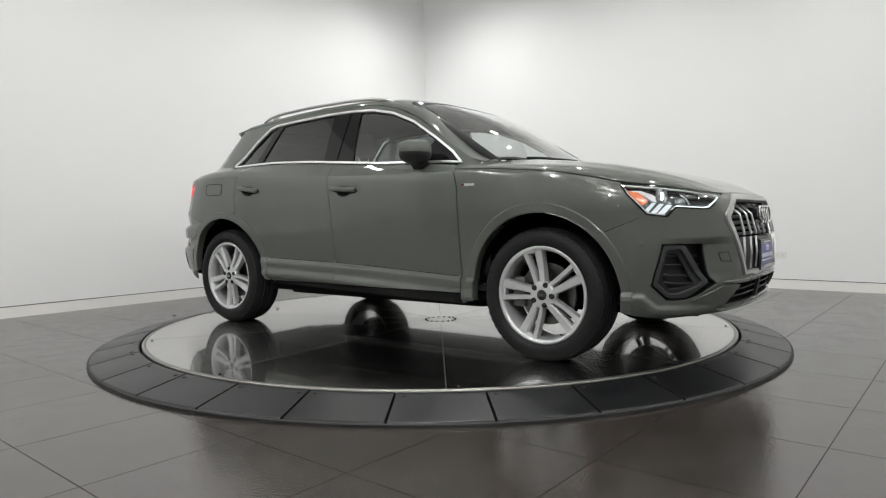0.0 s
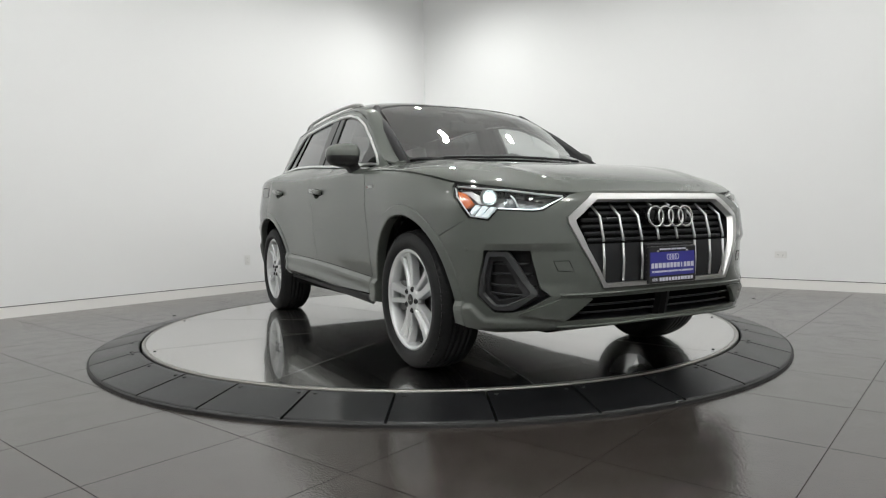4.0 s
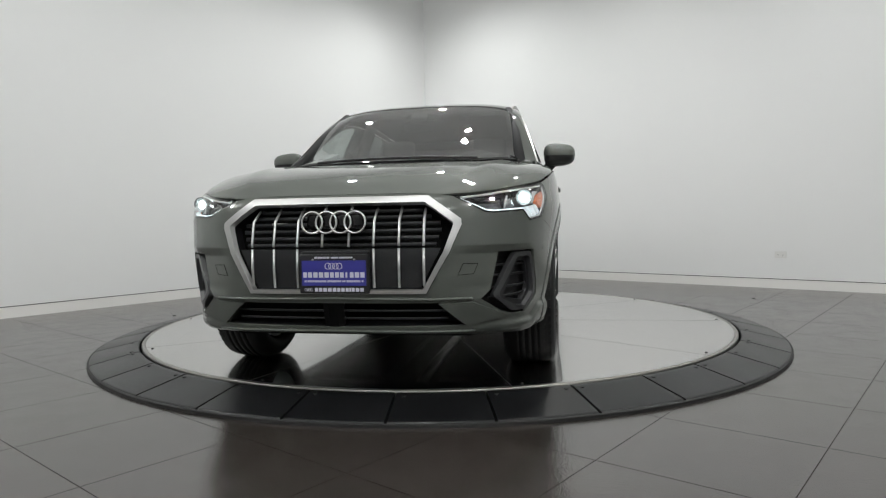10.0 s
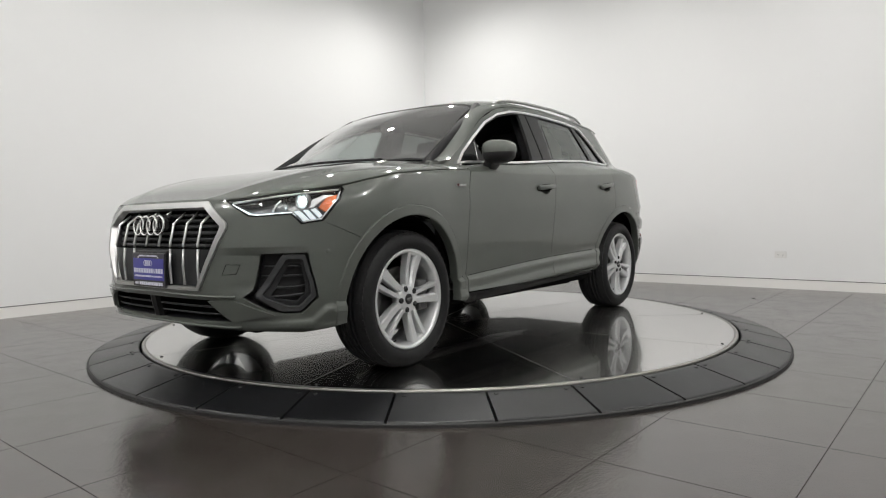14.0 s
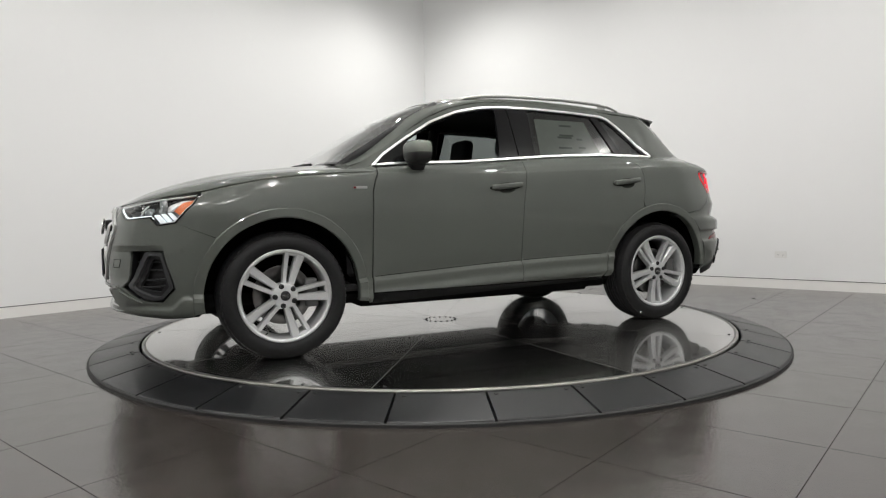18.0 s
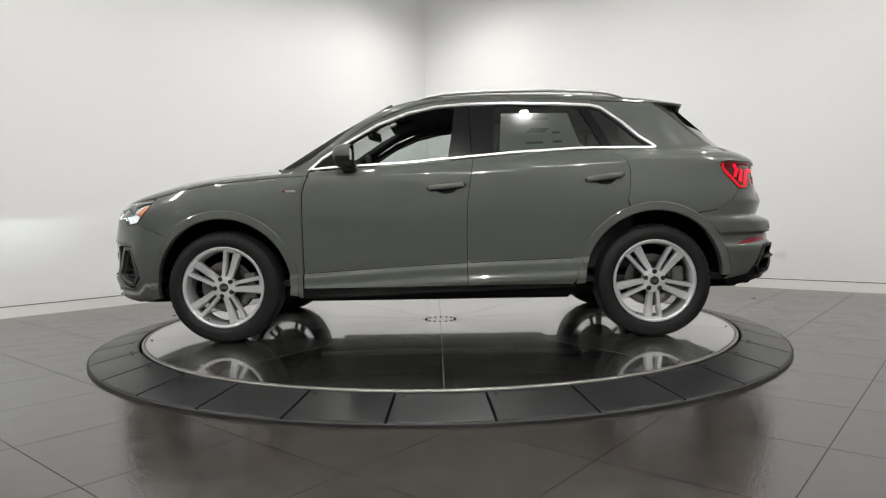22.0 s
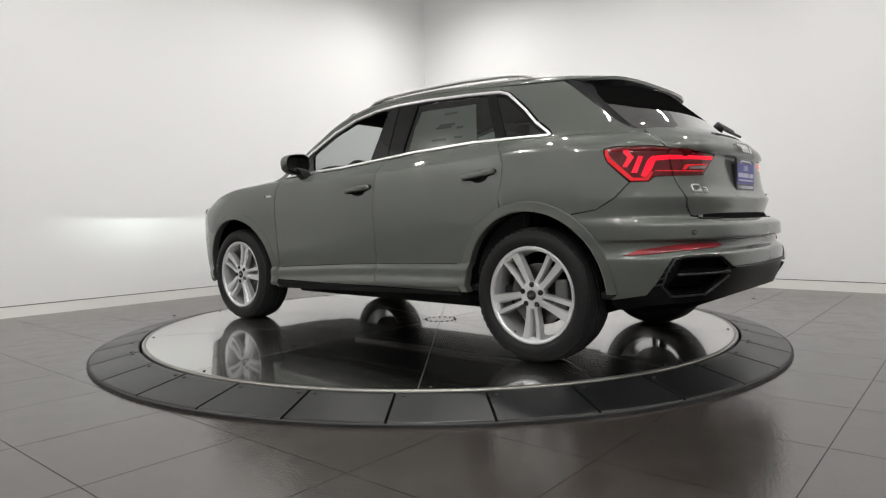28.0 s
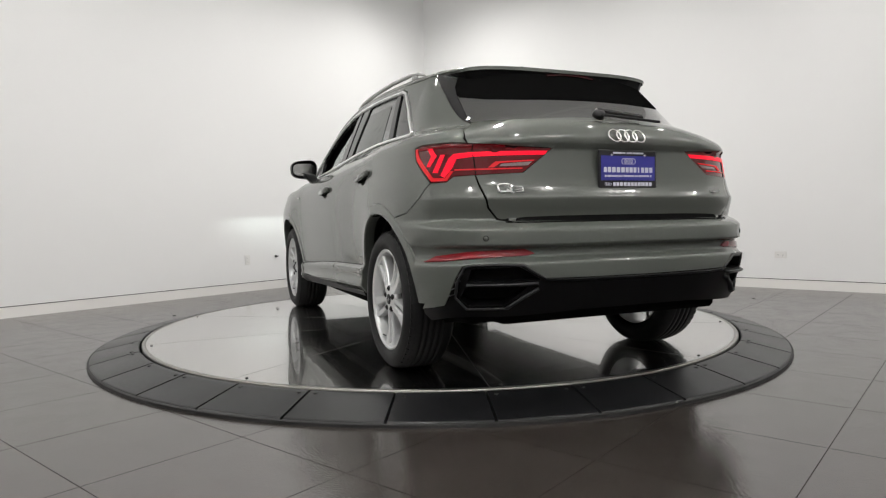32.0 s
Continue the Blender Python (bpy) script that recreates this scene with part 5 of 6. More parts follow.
def build_wheel(car, cx, cz, s):
    """One alloy wheel with its tyre and brake, hub face outwards."""
    y0 = s * 0.868
    R, RB = 0.354, 0.253
    M = Matrix.Translation((cx, y0, cz)) @ Matrix.Diagonal((1, s, 1, 1))
    # rim barrel and lip
    prof = [(RB - 0.026, -0.045), (RB - 0.023, -0.03), (RB - 0.019, -0.008), (RB - 0.015, 0.003), (RB - 0.003, 0.009), (RB + 0.004, 0.006), (RB + 0.003, -0.008)]
    wheel = part("wheel", revolve(prof, 64, "Y", M), RIM, car, "silver alloy wheel with five twin spokes", True)
    part("rim_barrel", revolve([(RB - 0.012, -0.20), (RB - 0.03, -0.12), (RB - 0.024, -0.045)], 64, "Y", M), RIM, wheel, "", True)
    a_first = 32 if cx > 0 else 55
    bm = bmesh.new()
    for k in range(5):
        a0 = a_first + 72 * k
        # each pair: one broad spoke and one slim one
        for side, y_in, a_out, w_in, w_out in ((1, 0.0165, 7.8, 0.0160, 0.0270), (-1, 0.0180, 10.0, 0.0115, 0.0140)):
            side *= s
            ns = 7
            rows = []
            c0 = Vector((math.cos(radians(a0)), 0, math.sin(radians(a0))))
            n0 = Vector((-c0.z, 0, c0.x))
            p0 = c0 * 0.050 + n0 * (side * y_in)
            ao = radians(a0 + side * a_out)
            p1 = Vector((math.cos(ao), 0, math.sin(ao))) * (RB - 0.014)
            d = (p1 - p0).normalized()
            tang = Vector((-d.z, 0, d.x))
            for i in range(ns):
                t = i / (ns - 1)
                w = w_in + (w_out - w_in) * t ** 1.3
                top = -0.004 - 0.016 * math.sin(math.pi * min(1, t * 0.9)) * 0.6 + 0.006 * t
                dpt = top - 0.04
                row = []
                inner = 0.72 if w_out > 0.02 else 0.80       # the broad spoke's face slopes towards its twin
                for q, y in ((-1.10, dpt), (-1.0, top - 0.006), (-0.85, top), (0.85, top), (1.0, top - 0.006), (1.10, dpt)):
                    if q * side < 0:
                        q, y = (q * inner if abs(q) < 0.9 else q), (y - 0.010 * t if abs(q) == 1.0 else y)
                    p = p0.lerp(p1, t) + tang * (q * w)
                    row.append(bm.verts.new((p.x, y, p.z)))
                rows.append(row)
            for i in range(ns - 1):
                for j in range(5):
                    bm.faces.new((rows[i][j], rows[i][j + 1], rows[i + 1][j + 1], rows[i + 1][j]))
        # the twins join at the rim
        prev = None
        for i in range(9):
            a = radians(a0 + s * (-15.5 + 3.5 * i))
            dip = 0.020 * abs(i / 4 - 1) ** 2
            row = [bm.verts.new((r * math.cos(a), y, r * math.sin(a))) for r, y in ((RB - 0.034 + dip * 0.7, -0.050), (RB - 0.032 + dip * 0.7, -0.012), (RB - 0.028 + dip * 0.7, -0.006), (RB - 0.010, -0.001), (RB - 0.008, -0.03))]
            if prev:
                for j in range(4):
                    bm.faces.new((prev[j], prev[j + 1], row[j + 1], row[j]))
            prev = row
    bmesh.ops.transform(bm, matrix=M, verts=bm.verts)
    bmesh.ops.recalc_face_normals(bm, faces=bm.faces)
    sp = part("spokes", bm, RIM, wheel, "", False)
    part("hub", revolve([(0.0, -0.003), (0.060, -0.003), (0.068, -0.006), (0.074, -0.014), (0.077, -0.045), (0.0, -0.05)], 40, "Y", M), RIM, wheel, "", True)
    cap = part("hub_cap", revolve([(0.0, 0.003), (0.022, 0.0025), (0.027, 0.0), (0.028, -0.012), (0.0, -0.012)], 28, "Y", M), BLACK, wheel, "black hub cap with small silver rings", True)
    for i in range(4):
        part("cap_ring", tube([(cx + (-0.0135 + 0.009 * i) + 0.0065 * math.cos(t), y0 + s * 0.0030, cz + 0.0065 * math.sin(t)) for t in [j * math.pi / 6 for j in range(12)]], 0.0011, 4, closed=True, up=(0, 1, 0)), CHROME, wheel)
    for k in range(5):
        a = radians(a_first + 36 + 72 * k)
        m = M @ Matrix.Translation((0.056 * math.cos(a), 0, 0.056 * math.sin(a)))
        part("wheel_bolt", revolve([(0.0, -0.002), (0.006, -0.002), (0.0075, 0.004), (0.0095, 0.003), (0.0105, -0.001), (0.0145, -0.0005), (0.015, -0.014)], 14, "Y", m), BLACK, wheel, "", True)
    a = radians(-62)
    part("valve", tube([M @ Vector((0.236 * math.cos(a), -0.02, 0.236 * math.sin(a))), M @ Vector((0.222 * math.cos(a), 0.0, 0.222 * math.sin(a)))], 0.004, 6), BLACK, wheel)
    # tyre
    w = 0.118
    yc = -0.105
    tp = [(RB + 0.001, yc + w - 0.012), (RB + 0.012, yc + w + 0.002), (RB + 0.035, yc + w + 0.010), (RB + 0.060, yc + w + 0.008), (R - 0.020, yc + w - 0.008), (R - 0.008, yc + w - 0.022), (R - 0.002, yc + 0.06)]
    gro = []
    for g in (0.045, 0.015):
        gro += [(R, yc + g + 0.006), (R - 0.006, yc + g + 0.005), (R - 0.006, yc + g - 0.003), (R, yc + g - 0.004)]
    tp += gro
    tp += [(r, 2 * yc - y) for r, y in tp[::-1]]
    ty = revolve(tp, 96, "Y", M)
    for v in ty.verts:                      # the weight of the car flattens the tread a little
        if v.co.z < 0.002:
            v.co.z = 0.0015
    tyre = part("tyre", ty, TYRE, wheel, "black road tyre with grooved tread", True)
    # shoulder blocks of the tread
    blk = bpy.data.meshes.new("tread_block")
    bm = box(-0.006, 0.006, -0.016, 0.016, -0.0135, 0.0135)
    bm.to_mesh(blk)
    bm.free()
    blk.materials.append(TYRE)
    for i in range(54):
        a = 360 * i / 54
        if R * math.sin(radians(a)) + cz < 0.03:
            continue
        m = Matrix.Translation((cx, y0, cz)) @ Matrix.Rotation(-radians(a), 4, "Y") @ Matrix.Translation((R - 0.0140, s * (yc + w - 0.026), 0)) @ pose(0, 0, 0, 0, 0, s * 14)
        ob = new("tread_block", blk)
        ob.parent = wheel
        ob.matrix_basis = m
    part("brake_disc", revolve([(0.0, -0.075), (0.085, -0.085), (0.086, -0.07), (0.16, -0.07), (0.163, -0.07), (0.163, -0.085), (0.0, -0.09)], 48, "Y", M), DISCIRON, wheel, "steel brake disc", True)
    cal = box(-0.035, 0.035, -0.10, -0.035, -0.08, 0.08, 0.012, None, M @ Matrix.Rotation(-radians(178), 4, "Y") @ Matrix.Translation((0.155, 0, 0)), 2)
    part("brake_caliper", cal, CALIPER, wheel, "", True)
    part("backing_plate", revolve([(0.0, -0.13), (0.165, -0.13), (0.165, -0.135), (0.0, -0.14)], 40, "Y", M), CORE, wheel)


def build_car():
    car = tagged(new("car"), "grey-green compact luxury crossover with lit headlamps and an open driver's window", "car")
    build_body(car)
    build_rear(car)
    for cx, cz in ((1.34, 0.349), (-1.34, 0.349)):
        for s in (1, -1):
            build_wheel(car, cx, cz, s)
    build_front(car)
    build_interior(car)
    return car


def letters(parent, x, y0, y1, z, h, widths, mat, face):
    """A row of print as plain bars, each as wide as its share."""
    total = sum(abs(w) for w in widths)
    y = y0
    for w in widths:
        d = (y1 - y0) * abs(w) / total
        if w > 0:
            a, b = sorted((y + d * 0.12, y + d * 0.88))
            part("print_bar", box(x - 0.0006, x + 0.0006, a, b, z - h / 2, z + h / 2), mat, parent)
        y += d


def emblem(car, at, r, gap, thick, turn, name, mat=None, tilt=0.0):
    """Four linked rings."""
    top = None
    for i in range(4):
        y = (i - 1.5) * gap
        pts = [(0.0, y + r * math.cos(t), r * math.sin(t)) for t in [k * math.pi / 20 for k in range(40)]]
        m = Matrix.Translation(at) @ pose(0, 0, 0, 0, tilt, turn)
        bm = tube([m @ Vector(p) for p in pts], thick, 8, closed=True, up=m.to_3x3() @ Vector((1, 0, 0)))
        ob = part("emblem_ring", bm, mat or CHROME, top or car, "" if top else name, True)
        top = top or ob
    return top


def dealer_plate(car, x, z0, z1, face, half):
    """A printed dealer plate in a black holder; its print as bars."""
    base = part("plate_holder", box(x - 0.006, x + 0.006, -half, half, z0, z1, 0.004), PLATEBLACK, car, "black plate holder with white print")
    h = z1 - z0
    f = x + face * 0.0065
    part("plate", box(f - 0.001, f + 0.001, -half + 0.012, half - 0.012, z0 + h * 0.20, z0 + h * 0.84, 0.0), PLATEBLUE, base, "blue dealer plate with white print")
    g = f + face * 0.0014
    k = 1 if face < 0 else -1
    letters(base, g, -0.083 * k, 0.083 * k, z0 + h * 0.915, h * 0.045, [1, 1, 1, 1, 1, 1, 1, 1, -0.5, 1, 1, 1, 1, -0.5, 0.4, -0.5, 1, 0.5, -0.3, 1, 1, 1, 1, 1, 1, 1], INKWHITE, face)
    letters(base, g, -0.135 * k, 0.135 * k, z0 + h * 0.475, h * 0.135, [1.1, 1.2, 1, -0.35, 0.5, -0.2, 1, 1.1, 1, 1.2, 1.2, 1.2, 1.1, 1], INKWHITE, face)
    letters(base, g, -0.128 * k, 0.128 * k, z0 + h * 0.315, h * 0.05, [1, -0.4] + [0.8] * 8 + [-0.4, 0.8, 0.8, -0.4] + [0.8] * 8 + [-0.4] + [0.8] * 11 + [-0.4, 0.5, 0.5], INKWHITE, face)
    letters(base, g, -0.130 * k, 0.085 * k, z0 + h * 0.10, h * 0.095, [1.1, 1.2, 1, 0.5, 1, 1.1, 1, 1.2, 1.2, 1.2, 1.1, 1], INKWHITE, face)
    for zz, r, yc in ((z0 + h * 0.70, 0.0125, 0.0), (z0 + h * 0.10, 0.006, 0.11 * k)):
        for i in range(4):
            pts = [(g, yc + (i - 1.5) * r * 1.3 + r * math.cos(t), zz + r * math.sin(t)) for t in [j * math.pi / 10 for j in range(20)]]
            part("print_ring", tube(pts, r * 0.14, 4, closed=True, up=(1, 0, 0)), INKWHITE, base)
    for y in (-0.09, 0.09):
        part("plate_screw", revolve([(0.0, face * 0.003), (0.005, face * 0.002), (0.006, 0.0)], 10, "X", Matrix.Translation((f, y, z0 + h * 0.86))), CHROME, base)
    return base


def build_front(car):
    fo = front_out
    gin, gout = whole(GRILLE_IN, fy), whole(GRILLE_OUT, fy)
    fr = part("grille_frame", patch(shrink(gout, 0.001), FRONT.at, fo, 0.03, (gin,), 0.010, 0.03), SATIN, car, "broad satin silver grille surround")
    part("grille_wall", wall_strip(gin, FRONT.at, fo, 0.055, 0.04, "pocket", -0.012), BLACK, fr)
    grille = part("grille", patch(gin, FRONT.at, fo, 0.06, (), -0.075, 0), CORE, car, "black octagonal grille")
    low = whole([(0.0, 0.638), (0.442, 0.638), (0.436, 0.62), (0.358, 0.470), (0.0, 0.470)], fy)
    part("grille_panel", patch(low, FRONT.at, fo, 0.05, (), -0.016, 0.02), DARKPANEL, grille, "dark grey lower grille panel")
    for z, half in ((0.803, 0.362), (0.774, 0.400), (0.745, 0.440), (0.716, 0.446), (0.687, 0.435), (0.658, 0.425)):
        pts = on_line(fy((-half, z), (0.0, z), (half, z)), FRONT.at, (1, 0, 0), -0.038, 0.05)
        part("grille_slat", tube(pts, 0.0042, 6, 2.2), GREYTRIM, grille, "", True)
    for y in (0.058, 0.166, 0.272, 0.374):
        for s in (1, -1):
            yy = s * y
            if y < 0.1:
                runs = [[(0.820, -0.030), (0.800, -0.012)], [(0.702, 0.0), (0.645, 0.0)]]
            else:
                top = 0.812 if y > 0.3 else 0.820
                bot = 0.474 if y < 0.3 else 0.480
                runs = [[(top, -0.040), (0.752, 0.004), (0.66, 0.006), (0.645, 0.004)], [(0.637, 0.001), (0.56, 0.001), (bot, -0.004)]]
            for run in runs:
                pts = []
                for z, off in run:
                    u = FRONT.by_y(yy, z)
                    pts.append(FRONT.at(u, z) + normal_at(FRONT.at, u, z, (1, 0, 0)) * off)
                part("grille_bar", tube(pts, 0.0058, 6, 1.0, up=(0, 1, 0)), BARSILVER, grille, "bright vertical grille bar", True)
    emblem(car, (2.236, 0.0, 0.747), 0.0445, 0.0617, 0.0052, 0, "chrome emblem of four linked rings", None, -6)
    part("emblem_plate", box(2.155, 2.225, -0.125, 0.125, 0.715, 0.785, 0.02, None, None, 2), GLOSSBLACK, grille)
    part("grille_badge", box(2.148, 2.160, -0.305, -0.235, 0.737, 0.747, 0.002), SATIN, grille)
    dealer_plate(car, 2.240, 0.453, 0.616, 1, 0.151)
    part("plate_mount", box(2.175, 2.233, -0.148, 0.148, 0.458, 0.628, 0.006), BLACK, car)
    for s in (1, -1):
        mir = (lambda q: q) if s > 0 else flip
        o = fo
        # the dark pocket beside the bumper with its grey frame
        pk = mir(POCKET)
        part("pocket_wall", wall_strip(pk, FRONT.at, o, 0.06), BLACK, car)
        part("pocket", patch([tuple(p) for p in shrink(pk, -0.004)], FRONT.at, o, 0.05, (), -0.055, 0), BLACK, car, "black vent pocket")
        part("vent_frame", patch(mir([tuple(p) for p in rounded(VENT_OUT, 0.012)]), FRONT.at, o, 0.03, (mir([tuple(p) for p in rounded(VENT_IN, 0.010)]),), -0.002, 0.03), GREYPLASTIC, car, "dark grey vent frame")
        part("vent_bezel", patch(mir([tuple(p) for p in shrink(VENT_IN, -0.004)]), FRONT.at, o, 0.03, (mir([tuple(p) for p in rounded(VENT_CORE, 0.010)]),), -0.022, 0.02), GREYTRIM, car, "dark inner bezel of the vent")
        for z in (0.555, 0.512, 0.468, 0.428):
            a, b = 0.655 + 0.25 * max(0.0, z - 0.46), 0.895 - 0.35 * abs(z - 0.44)
            pts = on_line([(s * a, z), (s * b, z)], FRONT.at, (1, s, 0), -0.034)
            part("vent_slat", tube(pts, 0.0032, 6, 1.6), GREYTRIM, car, "", True)
        part("blade", patch(mir([(0.566, 0.412), (0.430, 0.406), (0.548, 0.314), (0.66, 0.332), (0.745, 0.346)]), FRONT.at, o, 0.03, (), 0.010, 0.02), PAINT, car, "painted bumper blade")
        part("tow_cover", patch(mir([tuple(p) for p in rounded([(0.583, 0.568), (0.522, 0.569), (0.504, 0.523), (0.568, 0.527)], 0.008)]), FRONT.at, o, 0.03, (), 0.0012, 0.004), PAINT, car)
        ring = [tuple(p) for p in mir([(0.583, 0.568), (0.522, 0.569), (0.504, 0.523), (0.568, 0.527)])]
        part("tow_cover_gap", tube(on_line(ring + ring[:1], FRONT.at, (1, s, 0), 0.0006)[:-1], 0.0016, 5, closed=True, up=(1, 0, 0)), CORE, car)
        part("parking_sensor", revolve([(0.0, 0.003), (0.008, 0.002), (0.010, 0.0)], 14, "X", Matrix.Translation(FRONT.at(s * FRONT.by_x(1.86, 0.62), 0.62)) @ pose(0, 0, 0, 0, 0, s * 62)), PAINT, car)
        head_lamp(car, s)


def head_lamp(car, s):
    o = front_out
    mir = (lambda q: [tuple(p) for p in q]) if s > 0 else (lambda q: flip([tuple(p) for p in q]))
    L = mir(LAMP_F)
    fn = FRONT.at
    lamp = part("head_lamp", patch(L, fn, o, 0.03, ([tuple(p) for p in shrink(L, 0.008)],), -0.002, 0.03), GLOSSBLACK, car, "sharp wedge-shaped headlamp, lit")
    part("lamp_bucket", patch([tuple(p) for p in shrink(L, 0.001)], fn, o, 0.04, (), -0.062, 0), LAMPINNER, lamp)
    part("lamp_wall", wall_strip(L, fn, o, 0.062), BLACK, lamp)
    glass = part("lamp_lens", patch([tuple(p) for p in shrink(L, 0.004)], fn, o, 0.03, (), 0.0005, 0), LENS, lamp, "clear lamp cover")
    glass.visible_shadow = False
    part("side_marker", patch(mir([(0.932, 0.868), (0.976, 0.879), (0.982, 0.841), (0.945, 0.797), (0.908, 0.821)]), fn, o, 0.02, (), -0.012, 0.02), AMBER, lamp, "amber side marker")
    # daytime running bars, slanted, and the line along the lower edge
    for bar in ([(0.798, 0.800), (0.820, 0.804), (0.874, 0.760), (0.848, 0.755)], [(0.838, 0.806), (0.858, 0.808), (0.908, 0.762), (0.886, 0.759)], [(0.874, 0.811), (0.892, 0.814), (0.930, 0.780), (0.920, 0.768)]):
        part("daytime_bar", patch(mir(bar), fn, o, 0.02, (), -0.012, 0.02), WHITEGLOW, lamp, "white daytime light bar")
    line = lambda pts, off: on_line([(s * u, z) for u, z in pts], fn, (1, s, 0), off)
    part("light_line", tube(line([(0.500, 0.838), (0.606, 0.789), (0.645, 0.785), (0.783, 0.793), (0.806, 0.776)], -0.010), 0.0050, 6), LINEGLOW, lamp, "white daytime light line", True)
    part("edge_line", tube(line([(0.846, 0.752), (0.928, 0.764), (0.990, 0.854), (0.980, 0.892)], -0.010), 0.0042, 6), LAMPWHITE, lamp, "", True)
    part("brow_line", tube(line([(0.50, 0.846), (0.60, 0.860), (0.723, 0.879), (0.85, 0.892), (0.955, 0.903)], -0.010), 0.0065, 6, 0.8), LAMPWHITE, lamp, "", True)
    part("inner_panel", patch(mir([(0.885, 0.824), (0.918, 0.866), (0.955, 0.884), (0.90, 0.885), (0.862, 0.862), (0.845, 0.822)]), fn, o, 0.03, (), -0.022, 0.015), LAMPWHITE, lamp)
    # a dark module with one grey lens inboard, a slanted divider, the low beam outboard
    p = fn(s * 0.730, 0.826)
    n = normal_at(fn, s * 0.730, 0.826, (1, s, 0))
    q = Matrix.Translation(p - n * 0.045) @ n.to_track_quat("X", "Z").to_matrix().to_4x4()
    part("lamp_module", box(-0.012, 0.014, -0.028, 0.028, -0.030, 0.028, 0.008, None, q, 2), DARKLENS, lamp, "", True)
    part("module_lens", revolve([(0.0, 0.024), (0.012, 0.022), (0.021, 0.017), (0.024, 0.010)], 28, "X", q), LENSGREY, lamp, "", True)
    part("lamp_divider", tube(line([(0.700, 0.803), (0.706, 0.832), (0.716, 0.862)], -0.022), 0.0042, 6), LAMPWHITE, lamp, "", True)
    beam_unit(lamp, fn(s * FRONT.by_y(0.64, 0.835), 0.835) - Vector((0.045, 0, 0)))
    q = Matrix.Translation(fn(s * 0.802, 0.842) - Vector((0.034, s * 0.004, 0))) @ pose(0, 0, 0, 0, 0, s * 8)
    part("projector", revolve([(0.0, -0.014), (0.024, -0.012), (0.030, -0.002), (0.034, 0.010), (0.036, 0.010), (0.036, -0.016), (0.0, -0.018)], 32, "X", q), LAMPINNER, lamp, "bright reflector bowl", True)
    part("beam_lens", revolve([(0.0, 0.003), (0.011, 0.002), (0.019, -0.003), (0.0, -0.010)], 28, "X", q), BEAM, lamp, "glowing low beam lens", True)


def beam_unit(lamp, p):
    """The low beam's light box: a thin glowing strip behind a slot that cuts the light off at lamp height."""
    d, h, w = 0.03, 0.014, 0.010
    bm = bmesh.new()
    top, low = -0.0003, -0.0092
    for x0, x1, z0, z1 in ((-0.003, d, h - 0.001, h), (-0.003, d, -h, -h + 0.001), (-0.003, -0.002, -h, h), (d - 0.0006, d, top, h), (d - 0.0006, d, -h, low)):
        box(x0, x1, -w, w, z0, z1, 0, bm)
    for k in range(5):          # a toothed lower lip: the light fades downwards
        y = -w + 0.004 * k
        bm.faces.new([bm.verts.new(c) for c in ((d, y, low), (d, y + 0.004, low), (d, y + 0.002, top - 0.0012))])
    for y in (-w, w):
        box(-0.003, d, y - 0.0005, y + 0.0005, -h, h, 0, bm)
    bmesh.ops.translate(bm, vec=p, verts=bm.verts)
    part("beam_shield", bm, CORE, lamp)
    bm = bmesh.new()
    q = [bm.verts.new(Vector(p) + Vector((0, y, z))) for y, z in ((-0.008, -0.0002), (0.008, -0.0002), (0.008, 0.0002), (-0.008, 0.0002))]
    bm.faces.new(q)
    part("beam_strip", bm, BEAMSTRIP, lamp, "glowing beam strip")


def seat(car, y, x, name="front_seat"):
    base = part(name, box(x - 0.24, x + 0.26, y - 0.25, y + 0.25, 0.42, 0.62, 0.06, None, None, 3), FABRIC, car, "black upholstered seat", True)
    bk = box(-0.07, 0.07, -0.24, 0.24, 0.0, 0.60, 0.06, None, Matrix.Translation((x - 0.24, y, 0.58)) @ pose(0, 0, 0, 0, -14, 0), 3)
    part("backrest", bk, FABRIC, base, "", True)
    hd = box(-0.05, 0.05, -0.13, 0.13, 0.0, 0.19, 0.05, None, Matrix.Translation((x - 0.405, y, 1.20)) @ pose(0, 0, 0, 0, -8, 0), 3)
    part("headrest", hd, FABRIC, base, "", True)
    for d in (-0.05, 0.05):
        part("headrest_post", tube([(x - 0.385, y + d, 1.15), (x - 0.40, y + d, 1.23)], 0.007, 8), SATIN, base)


